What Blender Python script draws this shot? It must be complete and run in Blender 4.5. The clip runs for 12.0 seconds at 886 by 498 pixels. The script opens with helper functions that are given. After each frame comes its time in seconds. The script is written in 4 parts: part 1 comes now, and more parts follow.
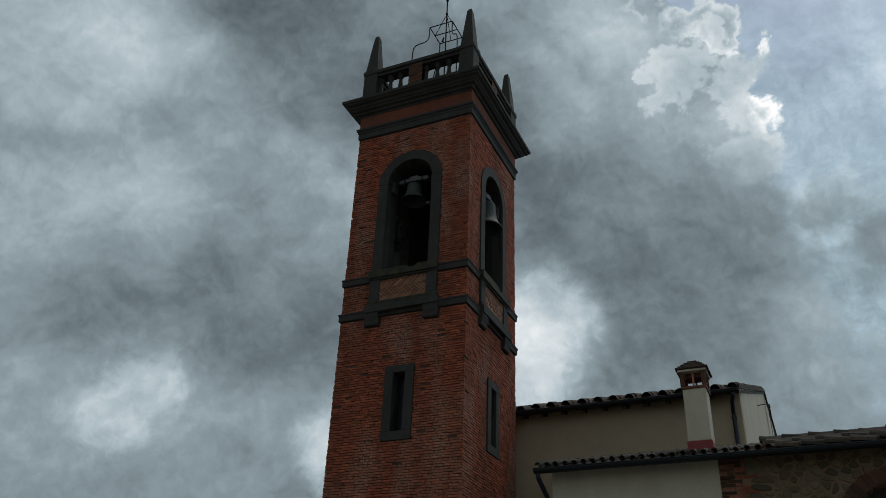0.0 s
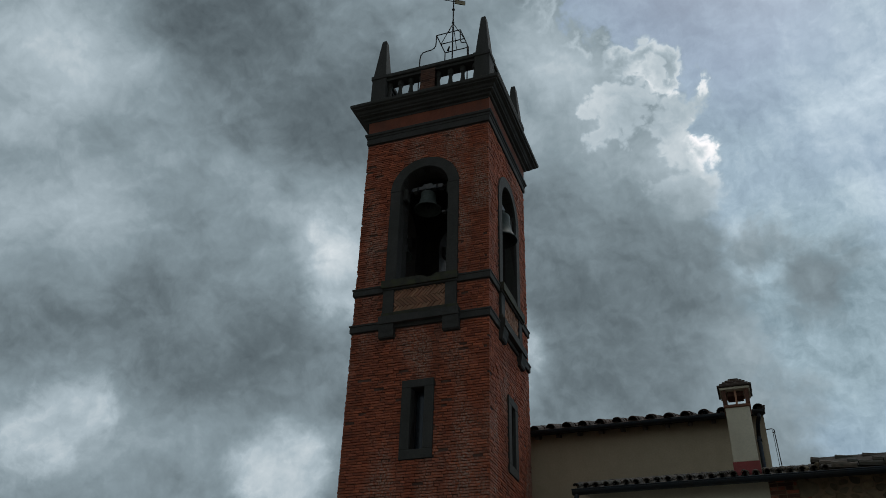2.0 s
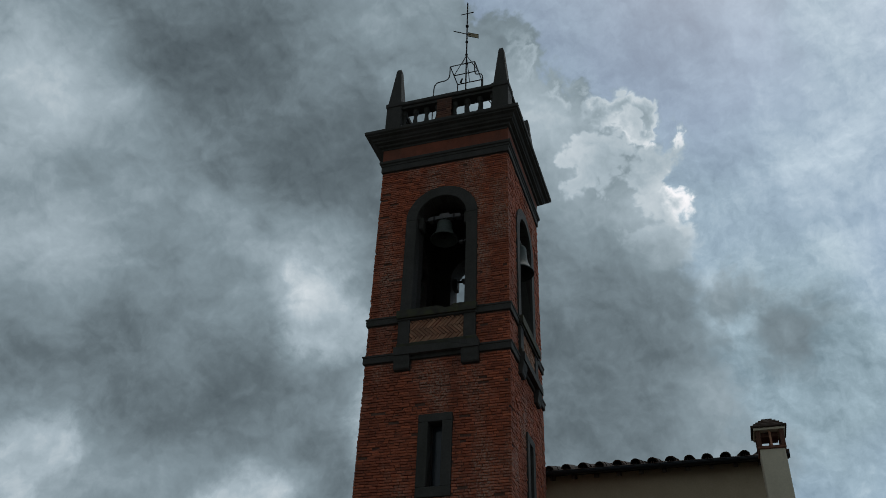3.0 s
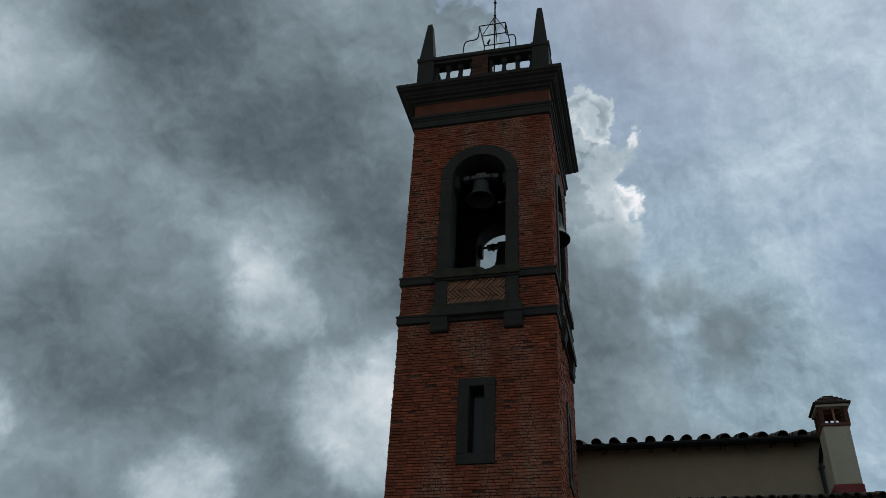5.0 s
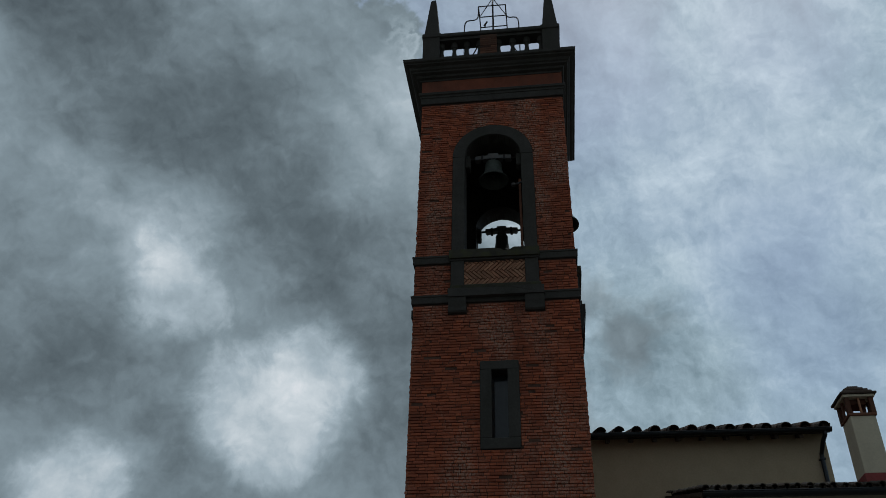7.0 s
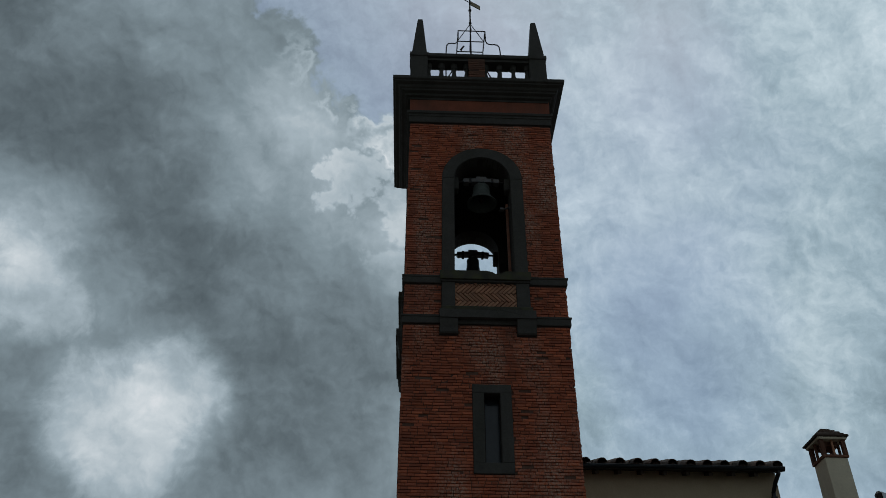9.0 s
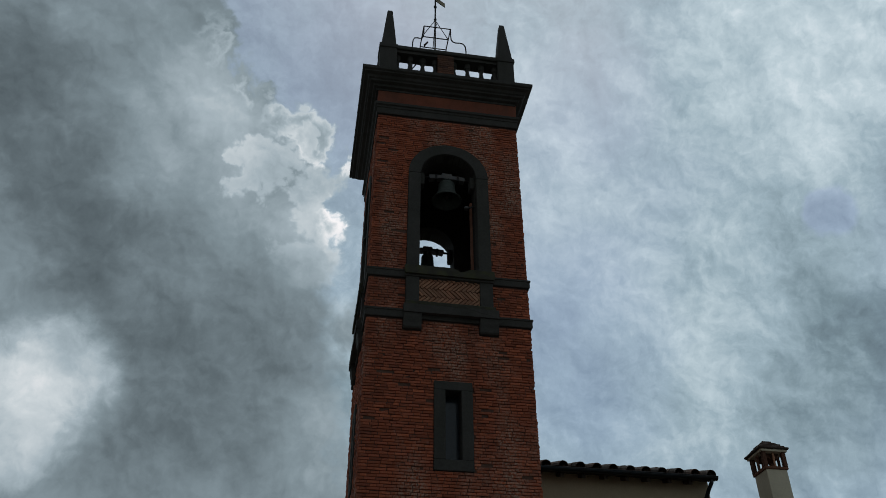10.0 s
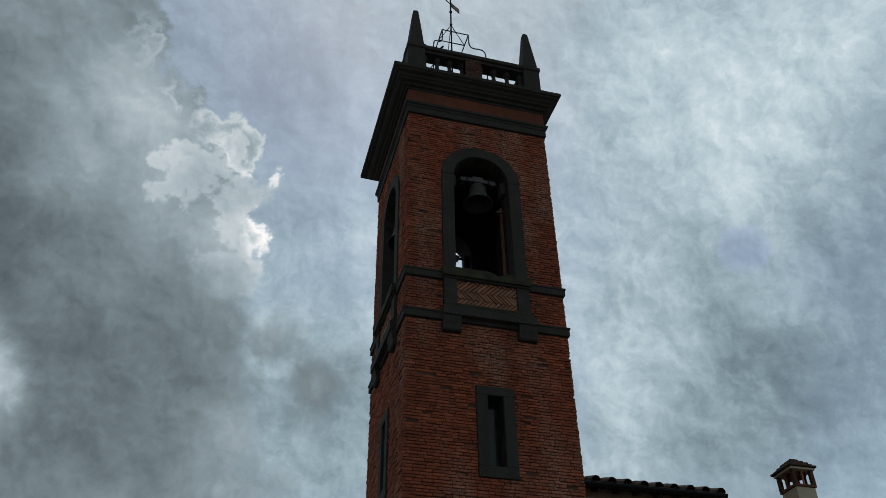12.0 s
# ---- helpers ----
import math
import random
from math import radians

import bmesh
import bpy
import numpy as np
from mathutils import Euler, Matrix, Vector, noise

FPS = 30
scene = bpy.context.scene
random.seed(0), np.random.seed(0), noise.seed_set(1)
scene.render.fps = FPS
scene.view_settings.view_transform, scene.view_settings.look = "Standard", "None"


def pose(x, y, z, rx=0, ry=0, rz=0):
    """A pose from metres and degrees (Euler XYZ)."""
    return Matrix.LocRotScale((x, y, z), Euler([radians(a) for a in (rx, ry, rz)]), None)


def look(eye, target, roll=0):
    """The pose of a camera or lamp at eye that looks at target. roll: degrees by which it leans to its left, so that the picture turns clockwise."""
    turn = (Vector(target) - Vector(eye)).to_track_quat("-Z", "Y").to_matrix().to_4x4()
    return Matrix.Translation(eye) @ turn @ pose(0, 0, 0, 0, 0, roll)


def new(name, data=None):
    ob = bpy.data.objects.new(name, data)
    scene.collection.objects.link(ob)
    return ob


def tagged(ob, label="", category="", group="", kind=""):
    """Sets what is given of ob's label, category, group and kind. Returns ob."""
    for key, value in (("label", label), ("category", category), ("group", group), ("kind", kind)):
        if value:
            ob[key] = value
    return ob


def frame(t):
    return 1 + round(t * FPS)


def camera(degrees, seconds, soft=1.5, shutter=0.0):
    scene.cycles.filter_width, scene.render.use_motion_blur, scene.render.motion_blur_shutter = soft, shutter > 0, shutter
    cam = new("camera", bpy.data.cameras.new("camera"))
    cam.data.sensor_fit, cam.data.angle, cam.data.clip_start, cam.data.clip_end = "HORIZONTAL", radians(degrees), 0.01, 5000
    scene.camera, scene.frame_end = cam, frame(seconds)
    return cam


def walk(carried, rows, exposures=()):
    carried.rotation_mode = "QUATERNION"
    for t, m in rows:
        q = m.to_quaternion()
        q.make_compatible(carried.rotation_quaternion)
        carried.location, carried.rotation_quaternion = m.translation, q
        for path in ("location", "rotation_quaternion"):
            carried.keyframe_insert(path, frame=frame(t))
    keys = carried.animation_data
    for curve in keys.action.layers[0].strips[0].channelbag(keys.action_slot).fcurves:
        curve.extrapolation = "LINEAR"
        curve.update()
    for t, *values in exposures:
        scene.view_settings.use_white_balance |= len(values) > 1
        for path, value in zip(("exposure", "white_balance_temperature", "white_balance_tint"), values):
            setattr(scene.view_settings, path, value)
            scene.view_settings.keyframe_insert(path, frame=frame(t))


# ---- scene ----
cam = camera(55.3, 12.0, soft=0.65)
PATH = [
    (0, (-0.71, -0.012, 1.613), (-1.451, 1.561, 2.602), 2.4),
    (0.5, (-1.33, 0.123, 1.623), (-2.074, 1.674, 2.645), 1.7),
    (1, (-1.753, 0.116, 1.627), (-2.447, 1.677, 2.667), 3.0),
    (1.5, (-2.345, 0.24, 1.608), (-2.968, 1.825, 2.656), -0.1),
    (2, (-2.669, 0.226, 1.645), (-3.274, 1.818, 2.695), 1.7),
    (2.5, (-3.187, 0.401, 1.695), (-3.692, 2.02, 2.755), 0.9),
    (3, (-3.748, 0.507, 1.656), (-4.284, 2.062, 2.793), 2.3),
    (3.5, (-4.234, 0.469, 1.61), (-4.723, 2.065, 2.71), 3.6),
    (3.7, (-4.416, 0.616, 1.574), (-4.899, 2.211, 2.68), 2.3),
    (5.3, (-6.114, 1.029, 1.584), (-6.508, 2.634, 2.71), 3.5),
    (5.5, (-6.26, 1.006, 1.577), (-6.615, 2.606, 2.723), 3.1),
    (6, (-6.823, 1.086, 1.553), (-7.087, 2.678, 2.734), -0.8),
    (6.5, (-7.421, 1.022, 1.471), (-7.685, 2.626, 2.635), 1.2),
    (6.7, (-7.67, 1.15, 1.533), (-7.92, 2.773, 2.675), 1.5),
    (8.3, (-9.555, 1.564, 1.495), (-9.68, 3.234, 2.589), -1.0),
    (8.5, (-9.749, 1.603, 1.495), (-9.85, 3.261, 2.609), 0.6),
    (9, (-10.3, 1.452, 1.523), (-10.241, 3.073, 2.693), 0.2),
    (9.5, (-10.81, 1.704, 1.485), (-10.669, 3.312, 2.666), -3.1),
    (10, (-11.426, 1.66, 1.514), (-11.152, 3.261, 2.681), -0.2),
    (10.5, (-11.968, 2.053, 1.503), (-11.663, 3.641, 2.68), -2.2),
    (11, (-12.455, 2.066, 1.476), (-12.13, 3.62, 2.692), -0.1),
    (11.5, (-12.89, 2.239, 1.472), (-12.47, 3.789, 2.664), -1.8),
    (12, (-13.468, 2.623, 1.478), (-13.028, 4.16, 2.68), -0.9),
]
EXPOSURES = [(0, 0.20, 6500, 10), (2, 0.12, 6400, 10), (3.5, 0.02, 6310, 10), (6.5, -0.01, 6270, 10), (9, -0.02, 6350, 10), (12, 0.07, 6500, 10)]
walk(cam, [(t, look(eye, target, roll)) for t, eye, target, roll in PATH], EXPOSURES)

# ---- sky and light ----
def sph(az, el):
    """Unit vector; az from +y towards +x, el above the horizon, degrees."""
    a, e = radians(az), radians(el)
    return Vector((math.sin(a) * math.cos(e), math.cos(a) * math.cos(e), math.sin(e)))


SUN_AZ, SUN_EL, BEHIND = 24.0, 62.0, -0.175
world = bpy.data.worlds.new("overcast_sky")
scene.world = world
world.use_nodes = True
WN, WL = world.node_tree.nodes, world.node_tree.links
WN.clear()


def wnode(kind, **props):
    n = WN.new(kind)
    for key, value in props.items():
        if key == "operation":
            n.operation = value
        elif key == "interpolation_type":
            n.interpolation_type = value
    return n


def wlink(a, b):
    WL.new(a, b)


def wmath(op, a, b=None, clamp=False):
    n = wnode("ShaderNodeMath", operation=op)
    n.use_clamp = clamp
    for socket, value in zip(n.inputs, (a, b)):
        if value is None:
            continue
        if isinstance(value, (int, float)):
            socket.default_value = value
        else:
            wlink(value, socket)
    return n.outputs[0]


def wnoise(vec, scale, detail, rough, distortion=0.0):
    n = wnode("ShaderNodeTexNoise")
    wlink(vec, n.inputs["Vector"])
    n.inputs["Scale"].default_value = scale
    n.inputs["Detail"].default_value = detail
    n.inputs["Roughness"].default_value = rough
    n.inputs["Distortion"].default_value = distortion
    return n


def wrange(value, a, b, c, d, smooth=True):
    n = wnode("ShaderNodeMapRange", interpolation_type="SMOOTHSTEP" if smooth else "LINEAR")
    wlink(value, n.inputs["Value"])
    for key, v in (("From Min", a), ("From Max", b), ("To Min", c), ("To Max", d)):
        n.inputs[key].default_value = v
    return n.outputs[0]


def wvec(op, a, b):
    n = wnode("ShaderNodeVectorMath", operation=op)
    for socket, value in zip(n.inputs, (a, b)):
        if isinstance(value, (tuple, Vector)):
            socket.default_value = value
        else:
            wlink(value, socket)
    return n


direction = wnode("ShaderNodeTexCoord").outputs["Generated"]
# the clouds' outlines are pushed about by noise at two scales
def drift(scale, detail, rough, amount):
    off = wvec("SUBTRACT", wnoise(direction, scale, detail, rough).outputs["Color"], (0.5, 0.5, 0.5)).outputs[0]
    n = wnode("ShaderNodeVectorMath", operation="SCALE")
    wlink(off, n.inputs[0])
    n.inputs["Scale"].default_value = amount
    return n.outputs[0]


pushed = wvec("ADD", wvec("ADD", direction, drift(5.0, 3.0, 0.5, 0.07)).outputs[0], drift(18.0, 6.0, 0.55, 0.042)).outputs[0]
unit = wnode("ShaderNodeVectorMath", operation="NORMALIZE")
wlink(pushed, unit.inputs[0])
warped = unit.outputs[0]

# masses of the grey bank and of the pale veil: azimuth, elevation, radius in degrees, change of brightness
DARK = [(-42, 46, 7, -0.08), (-34, 42, 7, -0.0728), (-27, 38, 6, -0.056), (-20, 35, 5, -0.0728), (-15, 31, 5, -0.056), (-12, 25, 6, -0.025), (-38, 27, 6, -0.0728), (-46, 24, 6, -0.0616), (-33, 23, 5, -0.0616), (-24, 24, 3, -0.0392),
        (-6, 26.5, 6, -0.035), (1, 26.5, 5, -0.03), (8, 27, 4.5, -0.0504), (-9, 35.5, 4.5, -0.0336), (-3, 32, 4, -0.028), (-27, 17, 4, -0.0448), (-10, 20, 6, -0.02), (-39, 21.5, 3, -0.0448), (-22, 44, 6, -0.0168)]
LIGHT = [(-57, 38, 5, 0.111), (-51, 41, 4, 0.085), (-47, 36, 6, 0.03), (-55, 27.5, 4, 0.111), (-47, 29.5, 4, 0.0765), (-35, 32.5, 5, 0.0595), (-28.5, 33.3, 3.6, 0.111), (-20.5, 22, 4, 0.085), (-12, 41, 5, 0.068), (-11, 44.5, 3, 0.0765),
         (-45, 18.5, 4.5, 0.06), (-51, 16.5, 4, 0.03), (-31, 16.5, 3.5, 0.102), (-37, 16.5, 3, 0.01), (-4, 39, 4.5, 0.085), (0.5, 36, 3.5, 0.102), (-17, 40, 4, 0.0425), (3, 22, 4, 0.051), (-1.5, 43.2, 3, 0.051), (-16.8, 23.8, 3.2, 0.10)]
# gaps where the lit cloud behind shows white: azimuth, elevation, radius
GAPS = [(-28.2, 29.4, 1.7), (-26.2, 28.8, 1.5), (-28.6, 31.6, 0.9), (-21.2, 22.4, 2.3), (-17.6, 24.6, 1.9), (-19.4, 20.2, 2.2), (-44.6, 18.6, 1.6), (-31.2, 16.6, 1.5), (-46.5, 17.2, 1.2)]
FAIR = [(9.6, 28, 2.4, -0.04), (10, 23, 4, -0.05), (20, 28.5, 5, -0.05), (43, 28, 6, -0.08), (36, 24.5, 5, -0.05), (47, 22, 7, -0.04), (41.5, 31.8, 3, 0.09), (46, 45, 9, 0.10), (34, 41, 8, 0.04), (31, 28, 4, 0.05),
        (-6, 51, 9, -0.07), (4, 44, 6, -0.04), (13, 42, 7, 0.08), (39.7, 34.2, 1.2, -0.09), (27, 33, 6, 0.06), (50, 36, 6, -0.05), (12, 31, 3, 0.06)]
BLUE = [(-6, 51, 10, 0.5), (4, 45, 6, 0.45), (20, 29, 7, 0.40), (39.7, 34.2, 1.5, 2.2), (23, 45, 5, 0.30), (14, 35, 7, 0.15), (33, 27, 9, -0.45), (45, 45, 11, -0.40), (36, 38, 8, -0.15), (7.5, 26, 7, -0.5)]
# rounded heads along the bank's edge, and those heaped in front of it: azimuth, elevation, radius
EDGE = [(-13.5, 46.0, 3.6), (-9.5, 44.1, 3.1), (-5.6, 42.7, 3.4), (-2.4, 41.7, 3.1), (0.2, 37.0, 3.1), (0.2, 34.2, 3.3), (3.0, 30.4, 3.8), (7.2, 27.4, 4.4)]
FRONT = [(-5.4, 40.0, 4.0), (-2.2, 39.0, 3.6), (-0.4, 37.0, 3.4), (-1.0, 33.8, 3.4)]


def blobs(rows, start):
    total = start
    for az, el, r, w in rows:
        dot = wvec("DOT_PRODUCT", warped, sph(az, el)).outputs["Value"]
        total = wmath("ADD", total, wrange(dot, math.cos(radians(r * 1.35)), math.cos(radians(r * 0.1)), 0.0, w))
    return total


def heaped(rows, vec):
    """How far inside the nearest of several round heads, in radians."""
    total = None
    for az, el, r in rows:
        angle = wmath("ARCCOSINE", wvec("DOT_PRODUCT", vec, sph(az, el)).outputs["Value"])
        inside = wmath("SUBTRACT", radians(r), angle)
        total = inside if total is None else wmath("MAXIMUM", total, inside)
    return total


def centred(value, amount):
    return wmath("MULTIPLY", wmath("SUBTRACT", value, 0.5), amount)


TO_SUN = (sph(SUN_AZ, SUN_EL) - sph(-8, 36)).normalized()


def relief(scale, detail, rough, reach, amount, vec):
    """Billows lit from the sun's side: the fall of a noise towards the sun."""
    here = wnoise(vec, scale, detail, rough).outputs["Fac"]
    there = wnoise(wvec("ADD", vec, TO_SUN * reach).outputs[0], scale, detail, rough).outputs["Fac"]
    return wmath("MULTIPLY", wmath("SUBTRACT", here, there), amount)


def cauliflower(scale, smooth, vec):
    n = wnode("ShaderNodeTexVoronoi")
    wlink(vec, n.inputs["Vector"])
    n.feature = "SMOOTH_F1"
    for key, value in (("Scale", scale), ("Detail", 3.0), ("Roughness", 0.55), ("Lacunarity", 2.2), ("Smoothness", smooth)):
        n.inputs[key].default_value = value
    return wmath("SUBTRACT", 0.50, n.outputs["Distance"])


curled = wvec("ADD", direction, drift(12.0, 5.0, 0.6, 0.05)).outputs[0]
heads = cauliflower(17.0, 0.35, curled)
billow = centred(wnoise(warped, 5.0, 4.0, 0.48).outputs["Fac"], 0.16)
folds = wmath("ADD", relief(7.0, 6.0, 0.48, 0.022, 0.30, curled), relief(24.0, 6.0, 0.55, 0.008, 0.20, curled))
fine = centred(wnoise(curled, 30.0, 6.0, 0.55).outputs["Fac"], 0.03)
wisps = wmath("ADD", centred(wnoise(curled, 8.0, 9.0, 0.60, 0.35).outputs["Fac"], 0.36), centred(wnoise(curled, 24.0, 8.0, 0.62, 0.3).outputs["Fac"], 0.17))
veil = wmath("ADD", wisps, wmath("ADD", relief(14.0, 8.0, 0.6, 0.012, 0.34, curled), relief(40.0, 6.0, 0.6, 0.005, 0.16, curled)))
bank = wmath("ADD", wmath("ADD", blobs(LIGHT, blobs(DARK, 0.545)), billow), wmath("ADD", wmath("ADD", folds, fine), wmath("MULTIPLY", heads, 0.05)))
fair = wmath("ADD", wmath("ADD", blobs(FAIR, 0.655), veil), wmath("MULTIPLY", fine, 0.6))

bulge = wmath("ADD", wmath("MULTIPLY", heads, 0.040), wmath("MULTIPLY", cauliflower(38.0, 0.3, curled), 0.012))
rag = centred(wnoise(curled, 26.0, 8.0, 0.62).outputs["Fac"], 0.05)
gap = wmath("ADD", heaped(GAPS, warped), wmath("ADD", rag, wmath("MULTIPLY", heads, -0.03)))
bank = wmath("ADD", bank, wmath("MULTIPLY", wrange(gap, -0.022, 0.020, 0.0, 1.0), wmath("ADD", 0.13, wmath("MULTIPLY", rag, 3.0))))


def bank_side(a, b):
    n = sph(*a).cross(sph(*b)).normalized()
    if n.dot(sph(-30, 32)) < 0:
        n = -n
    return wvec("DOT_PRODUCT", warped, n).outputs["Value"]


flank = wmath("ADD", 0.022, wmath("MINIMUM", bank_side((-1.5, 44), (3.5, 29)), bank_side((-15.5, 51), (-3, 43.0))))
side = wmath("ADD", wmath("MAXIMUM", flank, heaped(EDGE, warped)), bulge)
low = wnode("ShaderNodeSeparateXYZ")
wlink(warped, low.inputs[0])
# crisp above, melting into the veil lower down
crisp = wrange(low.outputs["Z"], 0.50, 0.60, 0.0, 1.0)
edge = wmath("DIVIDE", side, wmath("ADD", 0.045, wmath("MULTIPLY", crisp, -0.034)))
in_bank = wrange(edge, -0.3, 1.0, 0.0, 1.0)
toward = wvec("ADD", warped, TO_SUN * 0.016).outputs[0]


def sunlit(rows, inner):
    """Bright rims on the sides of round heads that face the sun."""
    here = wmath("ADD", heaped(rows, warped), bulge)
    face = wrange(wmath("SUBTRACT", heaped(rows, warped), heaped(rows, toward)), -0.004, 0.016, 0.0, 1.0)
    rim = wmath("MULTIPLY", wrange(here, -0.003, 0.008, 0.0, 1.0), wrange(here, 0.004, inner, 1.0, 0.0))
    return wmath("MULTIPLY", rim, face)


bank = wmath("ADD", bank, wmath("MULTIPLY", wmath("MULTIPLY", wrange(side, 0.0, 0.035, 1.0, 0.0), sunlit(EDGE, 0.045)), wmath("MULTIPLY", crisp, 0.23)))
bank = wmath("ADD", bank, wmath("MULTIPLY", sunlit(FRONT, 0.050), wrange(low.outputs["Z"], 0.53, 0.63, 0.02, 0.11)))
# the unseen sky behind the viewer is dimmed to darken the near faces
split = wnode("ShaderNodeSeparateXYZ")
wlink(direction, split.inputs[0])
back_dim = wrange(split.outputs["Y"], -0.35, 0.35, BEHIND, 0.0)
mixed = wnode("ShaderNodeMix")
wlink(in_bank, mixed.inputs[0])
wlink(fair, mixed.inputs[2])
wlink(bank, mixed.inputs[3])
brightness = wmath("ADD", mixed.outputs[0], back_dim)
blueness = wmath("MULTIPLY", wmath("SUBTRACT", 1.0, in_bank), wmath("ADD", blobs(BLUE, 0.42), wmath("MULTIPLY", wisps, -1.6)), True)

ramp = wnode("ShaderNodeValToRGB")
wlink(brightness, ramp.inputs[0])
stops = [(0.15, (34, 40, 44)), (0.30, (64, 75, 81)), (0.42, (92, 107, 114)), (0.55, (121, 140, 149)), (0.68, (154, 174, 184)), (0.80, (190, 206, 213)), (0.95, (235, 242, 246))]
while len(ramp.color_ramp.elements) < len(stops):
    ramp.color_ramp.elements.new(0.5)
for element, (p, c) in zip(ramp.color_ramp.elements, stops):
    element.position, element.color = p, (*[(v / 255) ** 2.2 for v in c], 1)

sky = wnode("ShaderNodeTexSky")
sky.sky_type = "NISHITA"
sky.sun_disc = False
sky.sun_elevation, sky.sun_rotation = radians(SUN_EL), radians(SUN_AZ)
clear, cloud, mix, out = wnode("ShaderNodeBackground"), wnode("ShaderNodeBackground"), wnode("ShaderNodeMixShader"), wnode("ShaderNodeOutputWorld")
wlink(sky.outputs[0], clear.inputs[0])
clear.inputs[1].default_value = 0.10
tint = wnode("ShaderNodeMix")
tint.data_type, tint.blend_type = "RGBA", "MULTIPLY"
wlink(in_bank, tint.inputs[0])
wlink(ramp.outputs[0], tint.inputs[6])
tint.inputs[7].default_value = (1.13, 1.03, 0.99, 1)
# the unseen sky behind the viewer is also warmed, against cyan light on walls
tint_back = wnode("ShaderNodeMix")
tint_back.data_type, tint_back.blend_type = "RGBA", "MULTIPLY"
wlink(wrange(split.outputs["Y"], -0.30, 0.15, 1.0, 0.0), tint_back.inputs[0])
wlink(tint.outputs[2], tint_back.inputs[6])
tint_back.inputs[7].default_value = (1.30, 1.06, 0.90, 1)
wlink(tint_back.outputs[2], cloud.inputs[0])
cloud.inputs[1].default_value = 1.0
wlink(wmath("SUBTRACT", 1.0, wmath("MULTIPLY", blueness, 0.42)), mix.inputs[0])
wlink(clear.outputs[0], mix.inputs[1])
wlink(cloud.outputs[0], mix.inputs[2])
wlink(mix.outputs[0], out.inputs[0])

sun_data = bpy.data.lights.new("sun", "SUN")
sun_data.energy, sun_data.angle, sun_data.color = 0.5, radians(18), (1.0, 0.95, 0.88)
sun = new("sun", sun_data)
sun.matrix_world = look(sph(SUN_AZ, SUN_EL) * 60, (0, 0, 0))


